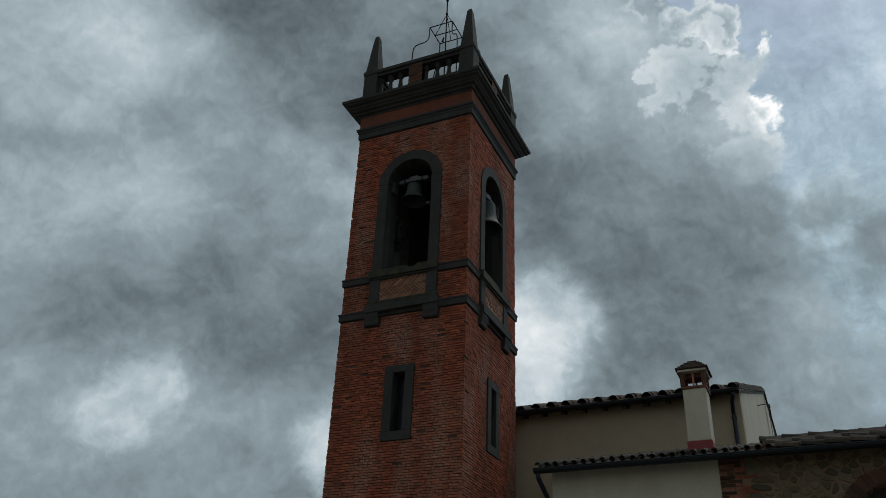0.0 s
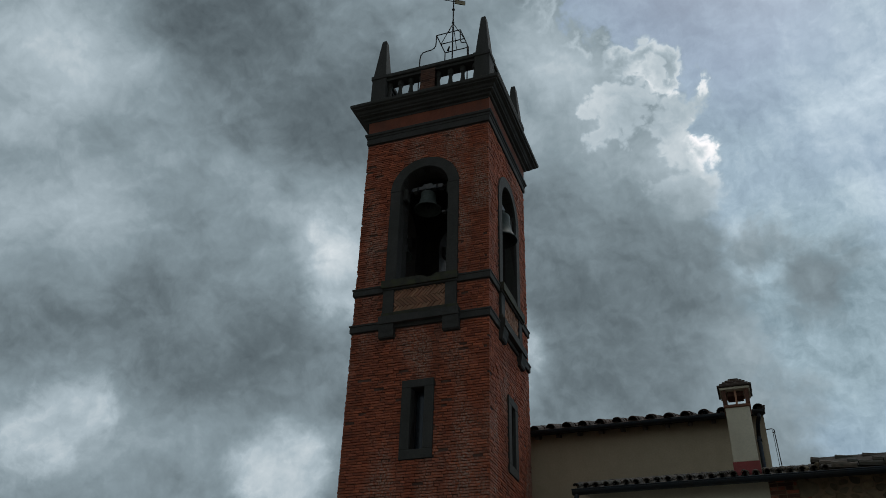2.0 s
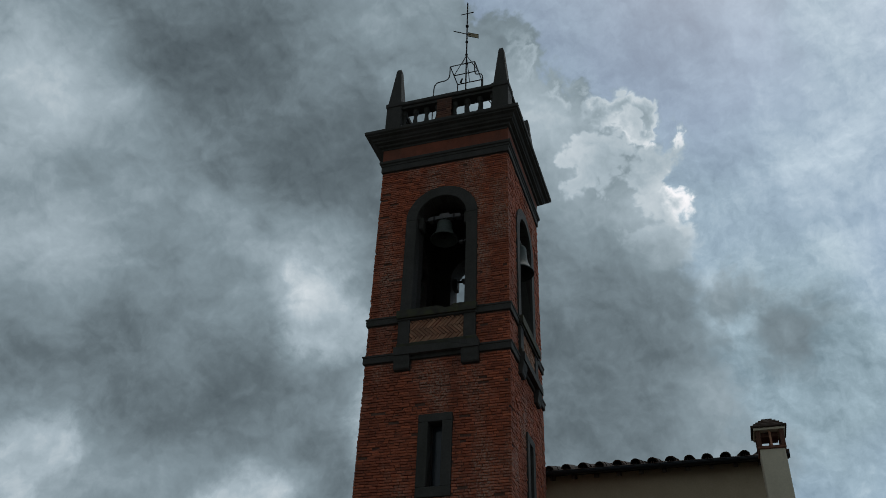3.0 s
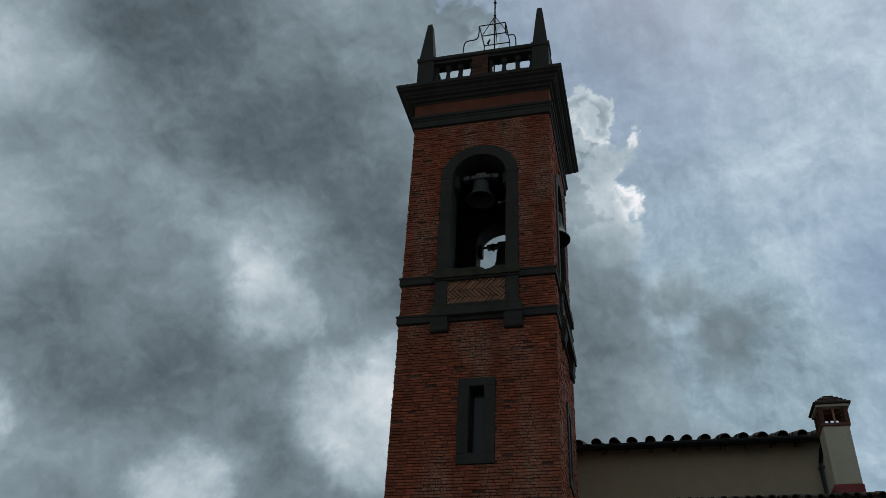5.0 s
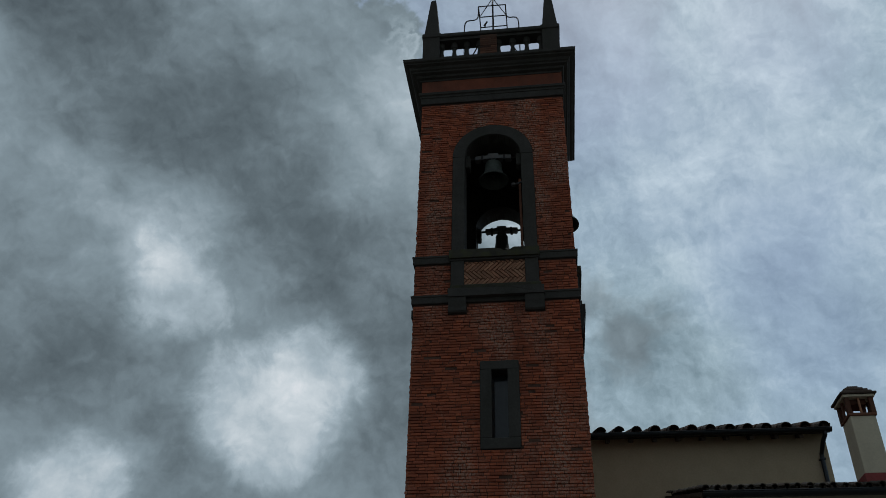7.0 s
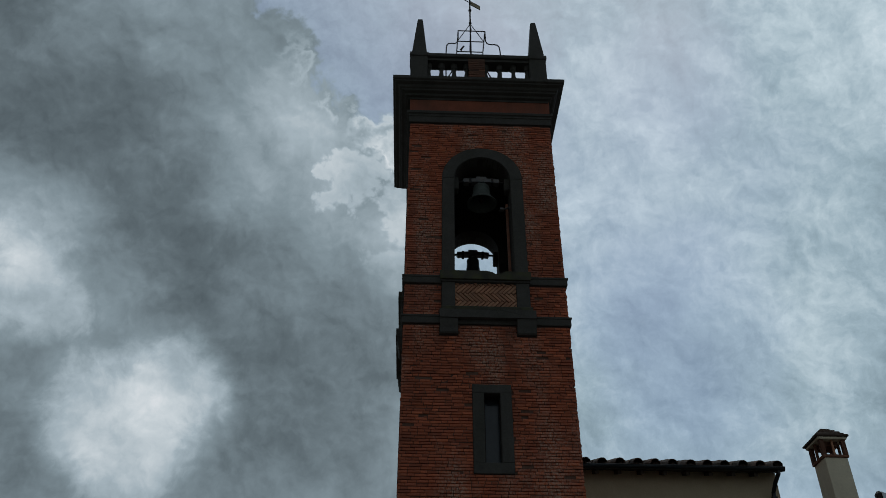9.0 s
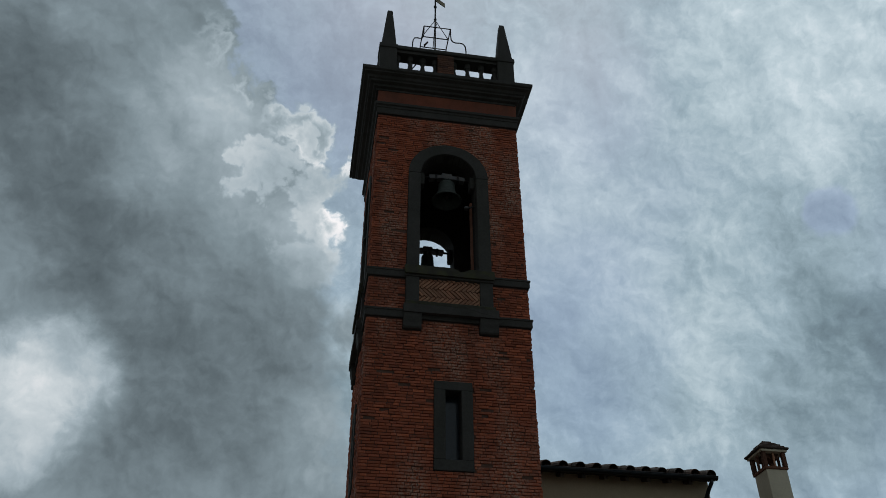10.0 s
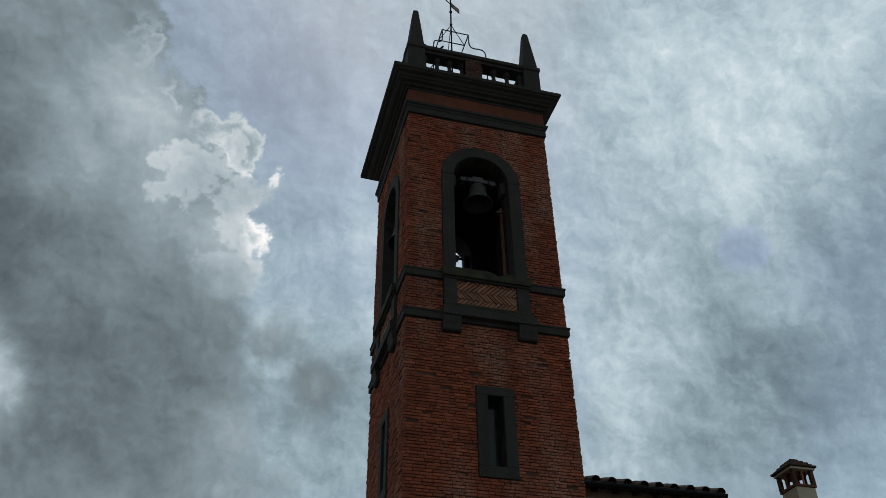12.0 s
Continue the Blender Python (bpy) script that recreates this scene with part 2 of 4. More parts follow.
# ---- materials ----
def material(name, base, rough=0.85, metal=0.0, spread=0.15, hue=None, grain=60.0, stain=1.5, stain_colour=None, stain_amount=0.4, bump=0.3, bump_scale=80.0, pieces=False, streaks=False, pale=None, pale_amount=0.4):
    """A surface with variation from piece to piece, fine grain, large stains and relief."""
    m = bpy.data.materials.new(name)
    m.use_nodes = True
    N, L = m.node_tree.nodes, m.node_tree.links
    bsdf = N["Principled BSDF"]
    bsdf.inputs["Metallic"].default_value = metal
    geo = N.new("ShaderNodeNewGeometry")
    pos = geo.outputs["Position"]

    def noise_of(scale, detail, rough_, vec=None):
        n = N.new("ShaderNodeTexNoise")
        L.new(vec or pos, n.inputs["Vector"])
        n.inputs["Scale"].default_value, n.inputs["Detail"].default_value, n.inputs["Roughness"].default_value = scale, detail, rough_
        return n.outputs["Fac"]

    def mixed_colour(fac, a, b, blend="MIX"):
        n = N.new("ShaderNodeMix")
        n.data_type, n.blend_type = "RGBA", blend
        for socket, v in ((n.inputs[0], fac), (n.inputs[6], a), (n.inputs[7], b)):
            if isinstance(v, (int, float)):
                socket.default_value = v
            elif isinstance(v, tuple):
                socket.default_value = (*v, 1)
            else:
                L.new(v, socket)
        return n.outputs[2]

    def ranged(v, a, b, c, d):
        n = N.new("ShaderNodeMapRange")
        L.new(v, n.inputs[0])
        for k, x in zip((1, 2, 3, 4), (a, b, c, d)):
            n.inputs[k].default_value = x
        return n.outputs[0]

    other = hue or tuple(c * (1 - spread * 2.2) for c in base)
    if pieces:
        info = N.new("ShaderNodeObjectInfo")
        add = N.new("ShaderNodeMath")
        add.operation = "ADD"
        L.new(info.outputs["Random"], add.inputs[0])
        L.new(geo.outputs["Random Per Island"], add.inputs[1])
        frac = N.new("ShaderNodeMath")
        frac.operation = "FRACT"
        L.new(add.outputs[0], frac.inputs[0])
        piece = frac.outputs[0]
        colour = mixed_colour(piece, base, other)
        second = N.new("ShaderNodeMath")
        second.operation = "MULTIPLY"
        L.new(piece, second.inputs[0])
        second.inputs[1].default_value = 7.31
        again = N.new("ShaderNodeMath")
        again.operation = "FRACT"
        L.new(second.outputs[0], again.inputs[0])
        colour = mixed_colour(1.0, colour, mixed_colour(again.outputs[0], (1 - spread,) * 3, (1 + spread,) * 3), "MULTIPLY")
    else:
        colour = mixed_colour(ranged(noise_of(3.0, 4, 0.6), 0.3, 0.7, 0, 1), base, other)
    colour = mixed_colour(ranged(noise_of(grain, 6, 0.7), 0.35, 0.72, 0.0, 0.35), colour, tuple(c * 0.55 for c in base))
    if stain_colour:
        vec = pos
        if streaks:
            mapping = N.new("ShaderNodeMapping")
            mapping.inputs["Scale"].default_value = (1.0, 1.0, 0.22)
            L.new(pos, mapping.inputs[0])
            vec = mapping.outputs[0]
        colour = mixed_colour(ranged(noise_of(stain, 6, 0.62, vec), 0.46, 0.70, 0.0, stain_amount), colour, stain_colour)
    if pale:
        mapping = N.new("ShaderNodeMapping")
        mapping.inputs["Scale"].default_value = (1.0, 1.0, 0.45)
        mapping.inputs["Location"].default_value = (3.1, 1.7, 5.3)
        L.new(pos, mapping.inputs[0])
        broad = ranged(noise_of(1.3, 3, 0.5, mapping.outputs[0]), 0.50, 0.66, 0.0, 1.0)
        spots = ranged(noise_of(22.0, 5, 0.7), 0.42, 0.62, 0.0, pale_amount)
        both = N.new("ShaderNodeMath")
        both.operation = "MULTIPLY"
        L.new(broad, both.inputs[0])
        L.new(spots, both.inputs[1])
        colour = mixed_colour(both.outputs[0], colour, pale)
    L.new(colour, bsdf.inputs["Base Color"])
    L.new(ranged(noise_of(grain * 0.5, 3, 0.6), 0.3, 0.7, max(rough - 0.12, 0.05), min(rough + 0.1, 1.0)), bsdf.inputs["Roughness"])
    if bump:
        b = N.new("ShaderNodeBump")
        b.inputs["Strength"].default_value, b.inputs["Distance"].default_value = bump, 0.01
        L.new(noise_of(bump_scale, 6, 0.65), b.inputs["Height"])
        L.new(b.outputs[0], bsdf.inputs["Normal"])
    return m


BRICK = material("brick_red", (0.48, 0.128, 0.058), 0.92, spread=0.33, hue=(0.33, 0.09, 0.048), grain=45, stain=1.1, stain_colour=(0.09, 0.05, 0.038), stain_amount=0.5, bump=0.9, bump_scale=60, pieces=True, streaks=True, pale=(0.50, 0.36, 0.28), pale_amount=0.75)
MOSSY = material("mossy_sandstone", (0.062, 0.058, 0.042), 0.95, spread=0.25, grain=40, stain=5, stain_colour=(0.075, 0.08, 0.03), stain_amount=0.7, bump=0.6)
BRICK_PALE = material("brick_pale", (0.46, 0.24, 0.145), 0.92, spread=0.25, hue=(0.38, 0.17, 0.10), grain=50, stain=2.5, stain_colour=(0.14, 0.10, 0.07), stain_amount=0.4, bump=0.5, pieces=True)
MORTAR = material("mortar_dirty", (0.14, 0.069, 0.047), 0.97, spread=0.2, grain=35, stain=1.4, stain_colour=(0.22, 0.15, 0.115), stain_amount=0.3, bump=0.7, bump_scale=60)
PIETRA = material("grey_sandstone", (0.066, 0.062, 0.056), 0.9, spread=0.14, grain=50, stain=2.2, stain_colour=(0.035, 0.036, 0.028), stain_amount=0.8, bump=0.45, bump_scale=55, streaks=True)
PLASTER = material("beige_plaster", (0.52, 0.42, 0.285), 0.93, spread=0.05, grain=25, stain=0.7, stain_colour=(0.34, 0.27, 0.18), stain_amount=0.45, bump=0.25, bump_scale=45, streaks=True)
PLASTER_PALE = material("pale_plaster", (0.72, 0.65, 0.50), 0.92, spread=0.05, grain=25, stain=1.6, stain_colour=(0.46, 0.40, 0.30), stain_amount=0.4, bump=0.25, bump_scale=45, streaks=True)
RED_PAINT = material("red_painted_plaster", (0.36, 0.075, 0.07), 0.85, spread=0.1, grain=30, stain=4, stain_colour=(0.24, 0.06, 0.05), stain_amount=0.5, bump=0.2)
TILE = material("weathered_terracotta", (0.12, 0.066, 0.042), 0.93, spread=0.5, hue=(0.06, 0.043, 0.033), grain=40, stain=5, stain_colour=(0.045, 0.04, 0.032), stain_amount=0.8, bump=0.5, bump_scale=60, pieces=True)
GUTTER = material("dark_painted_metal", (0.035, 0.042, 0.05), 0.45, 0.7, spread=0.1, grain=20, stain=3, stain_colour=(0.06, 0.045, 0.035), stain_amount=0.4, bump=0.1)
BRONZE = material("patinated_bronze", (0.07, 0.085, 0.075), 0.68, 0.45, spread=0.15, grain=25, stain=6, stain_colour=(0.05, 0.055, 0.05), stain_amount=0.7, bump=0.15)
IRON = material("wrought_iron", (0.03, 0.03, 0.032), 0.7, 0.6, spread=0.15, grain=50, stain=8, stain_colour=(0.07, 0.035, 0.02), stain_amount=0.6, bump=0.3)
GALV = material("galvanised_steel", (0.12, 0.12, 0.125), 0.6, 0.6, spread=0.1, grain=40, stain=7, stain_colour=(0.20, 0.17, 0.14), stain_amount=0.5, bump=0.15)
WOOD = material("dark_stained_beam", (0.085, 0.06, 0.042), 0.9, spread=0.2, grain=30, stain=4, stain_colour=(0.04, 0.03, 0.024), stain_amount=0.6, bump=0.5)
BRICK_DARK = material("sooty_brick", (0.20, 0.085, 0.05), 0.92, spread=0.3, grain=40, stain=5, stain_colour=(0.06, 0.04, 0.03), stain_amount=0.6, bump=0.5, pieces=True)
WOOD_RED = material("red_brown_wood", (0.32, 0.13, 0.075), 0.8, spread=0.2, grain=30, stain=5, stain_colour=(0.15, 0.07, 0.045), stain_amount=0.6, bump=0.4)
RUBBLE = material("rubble_stone", (0.25, 0.17, 0.09), 0.96, spread=0.42, hue=(0.12, 0.10, 0.065), grain=30, stain=4, stain_colour=(0.07, 0.065, 0.045), stain_amount=0.5, bump=0.9, bump_scale=35, pieces=True)
LIME = material("lime_mortar", (0.30, 0.20, 0.12), 0.97, spread=0.15, grain=30, stain=3, stain_colour=(0.20, 0.15, 0.10), stain_amount=0.5, bump=0.8, bump_scale=45)
GRAVEL = material("grey_gravel", (0.17, 0.16, 0.14), 0.97, spread=0.25, grain=18, stain=0.35, stain_colour=(0.19, 0.17, 0.14), stain_amount=0.6, bump=0.8, bump_scale=30)
DARK_GLASS = material("dusty_dark_glass", (0.02, 0.026, 0.032), 0.16, spread=0.1, grain=9, stain=3, stain_colour=(0.05, 0.055, 0.06), stain_amount=0.3, bump=0.0)
LENS = material("lamp_glass", (0.45, 0.47, 0.48), 0.12, spread=0.05, grain=9, bump=0.0)
BRASS = material("weathered_gilt_sheet", (0.34, 0.28, 0.17), 0.5, 0.5, spread=0.1, grain=20, stain=6, stain_colour=(0.15, 0.11, 0.06), stain_amount=0.6, bump=0.1)
# the belfry's inner shade, put into the colour of its brick
INNER_SHADE = material("shade_dark_inner_brick", (0.045, 0.036, 0.03), 0.96, spread=0.2, grain=30, stain=2, stain_colour=(0.025, 0.022, 0.02), stain_amount=0.6, bump=0.5)
RED_RENDER = material("red_brown_render", (0.27, 0.082, 0.045), 0.94, spread=0.14, grain=28, stain=1.8, stain_colour=(0.10, 0.05, 0.036), stain_amount=0.75, bump=0.5, bump_scale=40, streaks=True)
TILE_MOSS = material("mossy_old_tile", (0.085, 0.058, 0.04), 0.97, spread=0.5, hue=(0.045, 0.04, 0.028), grain=26, stain=9, stain_colour=(0.035, 0.036, 0.022), stain_amount=0.9, bump=1.0, bump_scale=40, pieces=True)


# ---- building blocks ----
class Shape:
    """Vertices and faces of one mesh."""

    def __init__(self):
        self.v, self.f = [], []

    def add(self, verts, faces):
        n = len(self.v)
        self.v += [tuple(p) for p in verts]
        self.f += [tuple(n + i for i in face) for face in faces]
        return self

    def box(self, x0, x1, y0, y1, z0, z1):
        v = [(x, y, z) for z in (z0, z1) for x, y in ((x0, y0), (x1, y0), (x1, y1), (x0, y1))]
        return self.add(v, [(3, 2, 1, 0), (4, 5, 6, 7), (0, 1, 5, 4), (1, 2, 6, 5), (2, 3, 7, 6), (3, 0, 4, 7)])

    def soft_box(self, x0, x1, y0, y1, z0, z1, b=0.01):
        """A box with its edges taken off."""
        out = []
        xs, ys, zs = (x0, x1), (y0, y1), (z0, z1)
        bm = bmesh.new()
        bmesh.ops.create_cube(bm, size=1)
        for p in bm.verts:
            p.co = Vector((xs[p.co.x > 0], ys[p.co.y > 0], zs[p.co.z > 0]))
        bmesh.ops.bevel(bm, geom=list(bm.edges), offset=b, segments=1, affect="EDGES")
        bm.verts.index_update()
        self.add([tuple(p.co) for p in bm.verts], [tuple(p.index for p in face.verts) for face in bm.faces])
        bm.free()
        return self

    def prism(self, outline, d0, d1):
        """An outline of (u, z), anticlockwise from the front, set from depth d0 to d1 along y."""
        n = len(outline)
        v = [(u, d0, z) for u, z in outline] + [(u, d1, z) for u, z in outline]
        faces = [tuple(range(n)), tuple(range(2 * n - 1, n - 1, -1))]
        faces += [(i, n + i, n + (i + 1) % n, (i + 1) % n) for i in range(n)]
        return self.add(v, faces)

    def lathe(self, profile, cx=0, cy=0, cz=0, steps=24):
        """A profile of (radius, z) turned about z."""
        v, n = [], len(profile)
        for s in range(steps):
            a = 2 * math.pi * s / steps
            v += [(cx + r * math.cos(a), cy + r * math.sin(a), cz + z) for r, z in profile]
        faces = [(s * n + i, (s + 1) % steps * n + i, (s + 1) % steps * n + i + 1, s * n + i + 1) for s in range(steps) for i in range(n - 1)]
        return self.add(v, faces)

    def tube(self, path, r, steps=8, caps=True):
        """A round bar along a path of points."""
        pts = [Vector(p) for p in path]
        rings = []
        side = None
        for i, p in enumerate(pts):
            along = (pts[min(i + 1, len(pts) - 1)] - pts[max(i - 1, 0)]).normalized()
            if side is None:
                side = along.cross(Vector((0, 0, 1)) if abs(along.z) < 0.9 else Vector((1, 0, 0))).normalized()
            side = (side - along * side.dot(along)).normalized()
            up = along.cross(side)
            rings.append([p + (side * math.cos(a) + up * math.sin(a)) * r for a in (2 * math.pi * k / steps for k in range(steps))])
        v = [p for ring in rings for p in ring]
        f = [(i * steps + k, i * steps + (k + 1) % steps, (i + 1) * steps + (k + 1) % steps, (i + 1) * steps + k) for i in range(len(rings) - 1) for k in range(steps)]
        if caps:
            f += [tuple(range(steps - 1, -1, -1)), tuple(range((len(rings) - 1) * steps, len(rings) * steps))]
        return self.add(v, f)

    def square_rings(self, profile, half, close=True):
        """A moulding of (out, z) led round a square of that half side, mitred at the corners."""
        v = []
        for o, z in profile:
            h = half + o
            v += [(-h, -h, z), (h, -h, z), (h, h, z), (-h, h, z)]
        n = len(profile)
        f = [(i * 4 + k, i * 4 + (k + 1) % 4, (i + 1) * 4 + (k + 1) % 4, (i + 1) * 4 + k) for i in range(n - 1 + close) for k in range(4) if i < n - 1]
        if close:
            f += [((n - 1) * 4 + k, (n - 1) * 4 + (k + 1) % 4, (k + 1) % 4, k) for k in range(4)]
        return self.add(v, f)

    def mesh(self, name, mat, smooth=False, chip=0.0):
        me = bpy.data.meshes.new(name)
        v = self.v
        if chip:
            v = [tuple(Vector(p) + noise.noise_vector(Vector(p) * 9.0) * chip) for p in v]
        me.from_pydata(v, [], self.f)
        me.materials.append(mat)
        bm = bmesh.new()
        bm.from_mesh(me)
        bmesh.ops.recalc_face_normals(bm, faces=bm.faces)
        bm.to_mesh(me)
        bm.free()
        if smooth:
            me.polygons.foreach_set("use_smooth", [True] * len(me.polygons))
            me.set_sharp_from_angle(angle=radians(35))
        return me


def part(name, shape, mat, parent, label="", m=None, smooth=False, chip=0.0, kind=""):
    ob = new(name, shape if isinstance(shape, bpy.types.Mesh) else shape.mesh(name, mat, smooth, chip))
    ob.parent = parent
    if m is not None:
        ob.matrix_basis = m
    return tagged(ob, label=label, kind=kind)


def thing(name, m, label, category, group="", kind=""):
    ob = new(name)
    ob.empty_display_size = 0.2
    ob.matrix_basis = m
    return tagged(ob, label, category, group, kind)


def arc(cx, cz, r, a0, a1, steps=16):
    return [(cx + r * math.cos(radians(a0 + (a1 - a0) * i / steps)), cz + r * math.sin(radians(a0 + (a1 - a0) * i / steps))) for i in range(steps + 1)]


# ---- ground ----
g = Shape()
g.box(-2500, 2500, -2500, 2500, -0.5, 0.0)
ground = tagged(new("ground", g.mesh("ground", GRAVEL)), "grey gravel ground of the churchyard round the tower", "ground", kind="structure")

# ---- bell tower ----
CX, CY, HALF = -8.95, 17.0, 1.60
WALL = 0.52
SPRING, R_IN, R_OUT, SILL = 13.49, 0.605, 0.865, 10.99
WIN_U, WIN_Z0, WIN_Z1, WIN_W = 0.055, 6.865, 8.55, 0.355
SLIT_W, SLIT_Z0, SLIT_Z1 = 0.148, 7.065, 8.38
BANDS = [(9.825, 10.01), (10.745, 10.925), (15.13, 15.455)]
CORNICE_Z = 15.86
COURSE = 0.0575

tower = thing("bell_tower", pose(CX, CY, 0), "square red brick bell tower with grey sandstone trim and pinnacles", "tower")


def side_pose(k):
    """From a face's own frame (u across, y inward from the face's plane) to the tower's."""
    return pose(0, 0, 0, 0, 0, 90 * k) @ pose(0, -HALF, 0)


def core_wall(k):
    """One wall of the shaft with its slit and its arched opening."""
    s = Shape()
    d0, d1 = 0.022, WALL
    h = HALF - 0.022
    e = h if k % 2 == 0 else HALF - WALL
    s.prism([(-e, 0), (e, 0), (e, SLIT_Z0), (-e, SLIT_Z0)], d0, d1)
    a, b = WIN_U - SLIT_W, WIN_U + SLIT_W
    s.prism([(-e, SLIT_Z0), (a, SLIT_Z0), (a, SLIT_Z1), (-e, SLIT_Z1)], d0, d1)
    s.prism([(b, SLIT_Z0), (e, SLIT_Z0), (e, SLIT_Z1), (b, SLIT_Z1)], d0, d1)
    s.prism([(-e, SLIT_Z1), (e, SLIT_Z1), (e, SILL - 0.1), (-e, SILL - 0.1)], d0, d1)
    s.prism([(-e, SILL - 0.1), (-R_IN, SILL - 0.1), (-R_IN, SPRING), (-e, SPRING)], d0, d1)
    s.prism([(R_IN, SILL - 0.1), (e, SILL - 0.1), (e, SPRING), (R_IN, SPRING)], d0, d1)
    top = CORNICE_Z + 0.1
    s.prism([(-e, SPRING)] + arc(0, SPRING, R_IN, 180, 90) + [(0, top), (-e, top)], d0, d1)
    s.prism([(0, top)] + arc(0, SPRING, R_IN, 90, 0) + [(e, SPRING), (e, top)], d0, d1)
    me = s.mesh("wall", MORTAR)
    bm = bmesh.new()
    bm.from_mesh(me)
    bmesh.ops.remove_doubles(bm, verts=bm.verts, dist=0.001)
    me.materials.append(INNER_SHADE)
    # all but the outer faces get the brick colour darkened to stand for shade
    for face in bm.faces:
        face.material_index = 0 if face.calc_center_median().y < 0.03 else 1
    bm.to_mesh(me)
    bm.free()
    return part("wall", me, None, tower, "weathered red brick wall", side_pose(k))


walls = [core_wall(k) for k in range(4)]

floor_shape = Shape()
floor_shape.box(-HALF + WALL - 0.02, HALF - WALL + 0.02, -HALF + WALL - 0.02, HALF - WALL + 0.02, 10.55, 10.75)
part("belfry_floor", floor_shape, WOOD, tower, "dusty plank floor of the belfry")
# ceiling in the same brick, with the shade painted into its colour
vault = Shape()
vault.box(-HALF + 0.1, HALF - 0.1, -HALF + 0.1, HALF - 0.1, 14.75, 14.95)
part("belfry_ceiling", vault, INNER_SHADE, tower, "brick ceiling of the belfry, shade put into its colour")

# string courses and cornice
for (z0, z1), name in zip(BANDS, ("lower_band", "middle_band", "upper_band")):
    s = Shape()
    if name == "upper_band":
        prof = [(-0.05, z0), (0.020, z0), (0.028, z0 + 0.01), (0.028, z0 + 0.17), (0.045, z0 + 0.18), (0.045, z0 + 0.235), (0.075, z0 + 0.25), (0.082, z1 - 0.02), (0.07, z1), (-0.05, z1 + 0.02)]
    else:
        prof = [(-0.05, z0), (0.026, z0), (0.034, z0 + 0.012), (0.034, z1 - 0.05), (0.048, z1 - 0.04), (0.05, z1 - 0.008), (0.04, z1), (-0.05, z1 + 0.02)]
    s.square_rings(prof, HALF)
    part(name, s, PIETRA, tower, "grey sandstone string course", chip=0.006)

s = Shape().square_rings([(-0.05, BANDS[2][1] - 0.03), (0.012, BANDS[2][1] - 0.03), (0.016, CORNICE_Z - 0.1), (0.02, CORNICE_Z + 0.01), (-0.05, CORNICE_Z + 0.01)], HALF)
part("frieze", s, RED_RENDER, tower, "stained red-brown rendered frieze under the cornice", chip=0.006)

s = Shape()
z = CORNICE_Z
prof = [(-0.06, z - 0.02), (0.035, z - 0.02), (0.04, z + 0.03), (0.10, z + 0.05), (0.115, z + 0.10), (0.19, z + 0.125), (0.20, z + 0.16), (0.235, z + 0.18), (0.26, z + 0.24), (0.335, z + 0.265),
        (0.345, z + 0.30), (0.375, z + 0.31), (0.39, z + 0.325), (0.395, z + 0.40), (0.38, z + 0.415), (-0.1, z + 0.45), (-0.1, z + 0.1)]
s.square_rings(prof, HALF)
part("cornice", s, PIETRA, tower, "dark stained stone cornice in projecting steps", pose(-0.035, 0, 0), chip=0.008)
TERRACE = z + 0.43
s = Shape()
s.box(-HALF - 0.02, HALF + 0.02, -HALF - 0.02, HALF + 0.02, TERRACE - 0.3, TERRACE)
part("terrace", s, PIETRA, tower, "stone slab terrace")

# parapet: plinth, pedestals, pinnacles, piers, rail, balusters
PED, PED_H = 1.435, 0.205
RAIL0, RAIL1 = 17.325, 17.45
s = Shape()
for k in range(4):
    m = side_pose(k)
    t = Shape().box(-PED, PED, HALF - PED - 0.19, HALF - PED + 0.19, TERRACE - 0.01, TERRACE + 0.08)
    s.add([m @ Vector(p) for p in t.v], t.f)
part("plinth", s, PIETRA, tower, "stone plinth under the balusters")
ped_mesh = Shape().soft_box(-PED_H, PED_H, -PED_H, PED_H, TERRACE - 0.02, RAIL0 + 0.02, 0.012)
ped_mesh.soft_box(-PED_H - 0.025, PED_H + 0.025, -PED_H - 0.025, PED_H + 0.025, RAIL0, RAIL1 + 0.01, 0.015)
ped_mesh = ped_mesh.mesh("pedestal", PIETRA, chip=0.006)
pin = Shape()
b, t0 = 0.185, 0.066
rows = [(b, RAIL1), (b, RAIL1 + 0.03), (b * 0.97, RAIL1 + 0.05), (b * 0.97 * 0.62 + t0 * 0.38, RAIL1 + 0.6), (t0 * 1.05, 18.80), (t0 * 0.75, 18.88), (0.012, 18.91)]
pin.square_rings([(o, zz) for o, zz in rows], 0.0)
pin_mesh = pin.mesh("pinnacle", PIETRA, chip=0.009)
for sx, sy in ((-1, -1), (1, -1), (1, 1), (-1, 1)):
    p = part("pedestal", ped_mesh, None, tower, m=pose(sx * PED, sy * PED, 0))
    part("pinnacle", pin_mesh, None, p, "tapering grey stone obelisk", m=pose(0, 0, 0))
rail_mesh = Shape().soft_box(-PED + PED_H, PED - PED_H, HALF - PED - 0.215, HALF - PED + 0.215, RAIL0, RAIL1, 0.02)
rail_mesh.box(-PED + PED_H, PED - PED_H, HALF - PED - 0.16, HALF - PED + 0.16, RAIL0 - 0.085, RAIL0 + 0.01)
rail_mesh = rail_mesh.mesh("rail", PIETRA, chip=0.007)
bal = Shape().lathe([(0, 0), (0.085, 0), (0.085, 0.06), (0.05, 0.075), (0.055, 0.10), (0.085, 0.20), (0.088, 0.26), (0.06, 0.40), (0.045, 0.50), (0.05, 0.56), (0.075, 0.585), (0.08, 0.63), (0.08, 0.70), (0, 0.70)], steps=14)
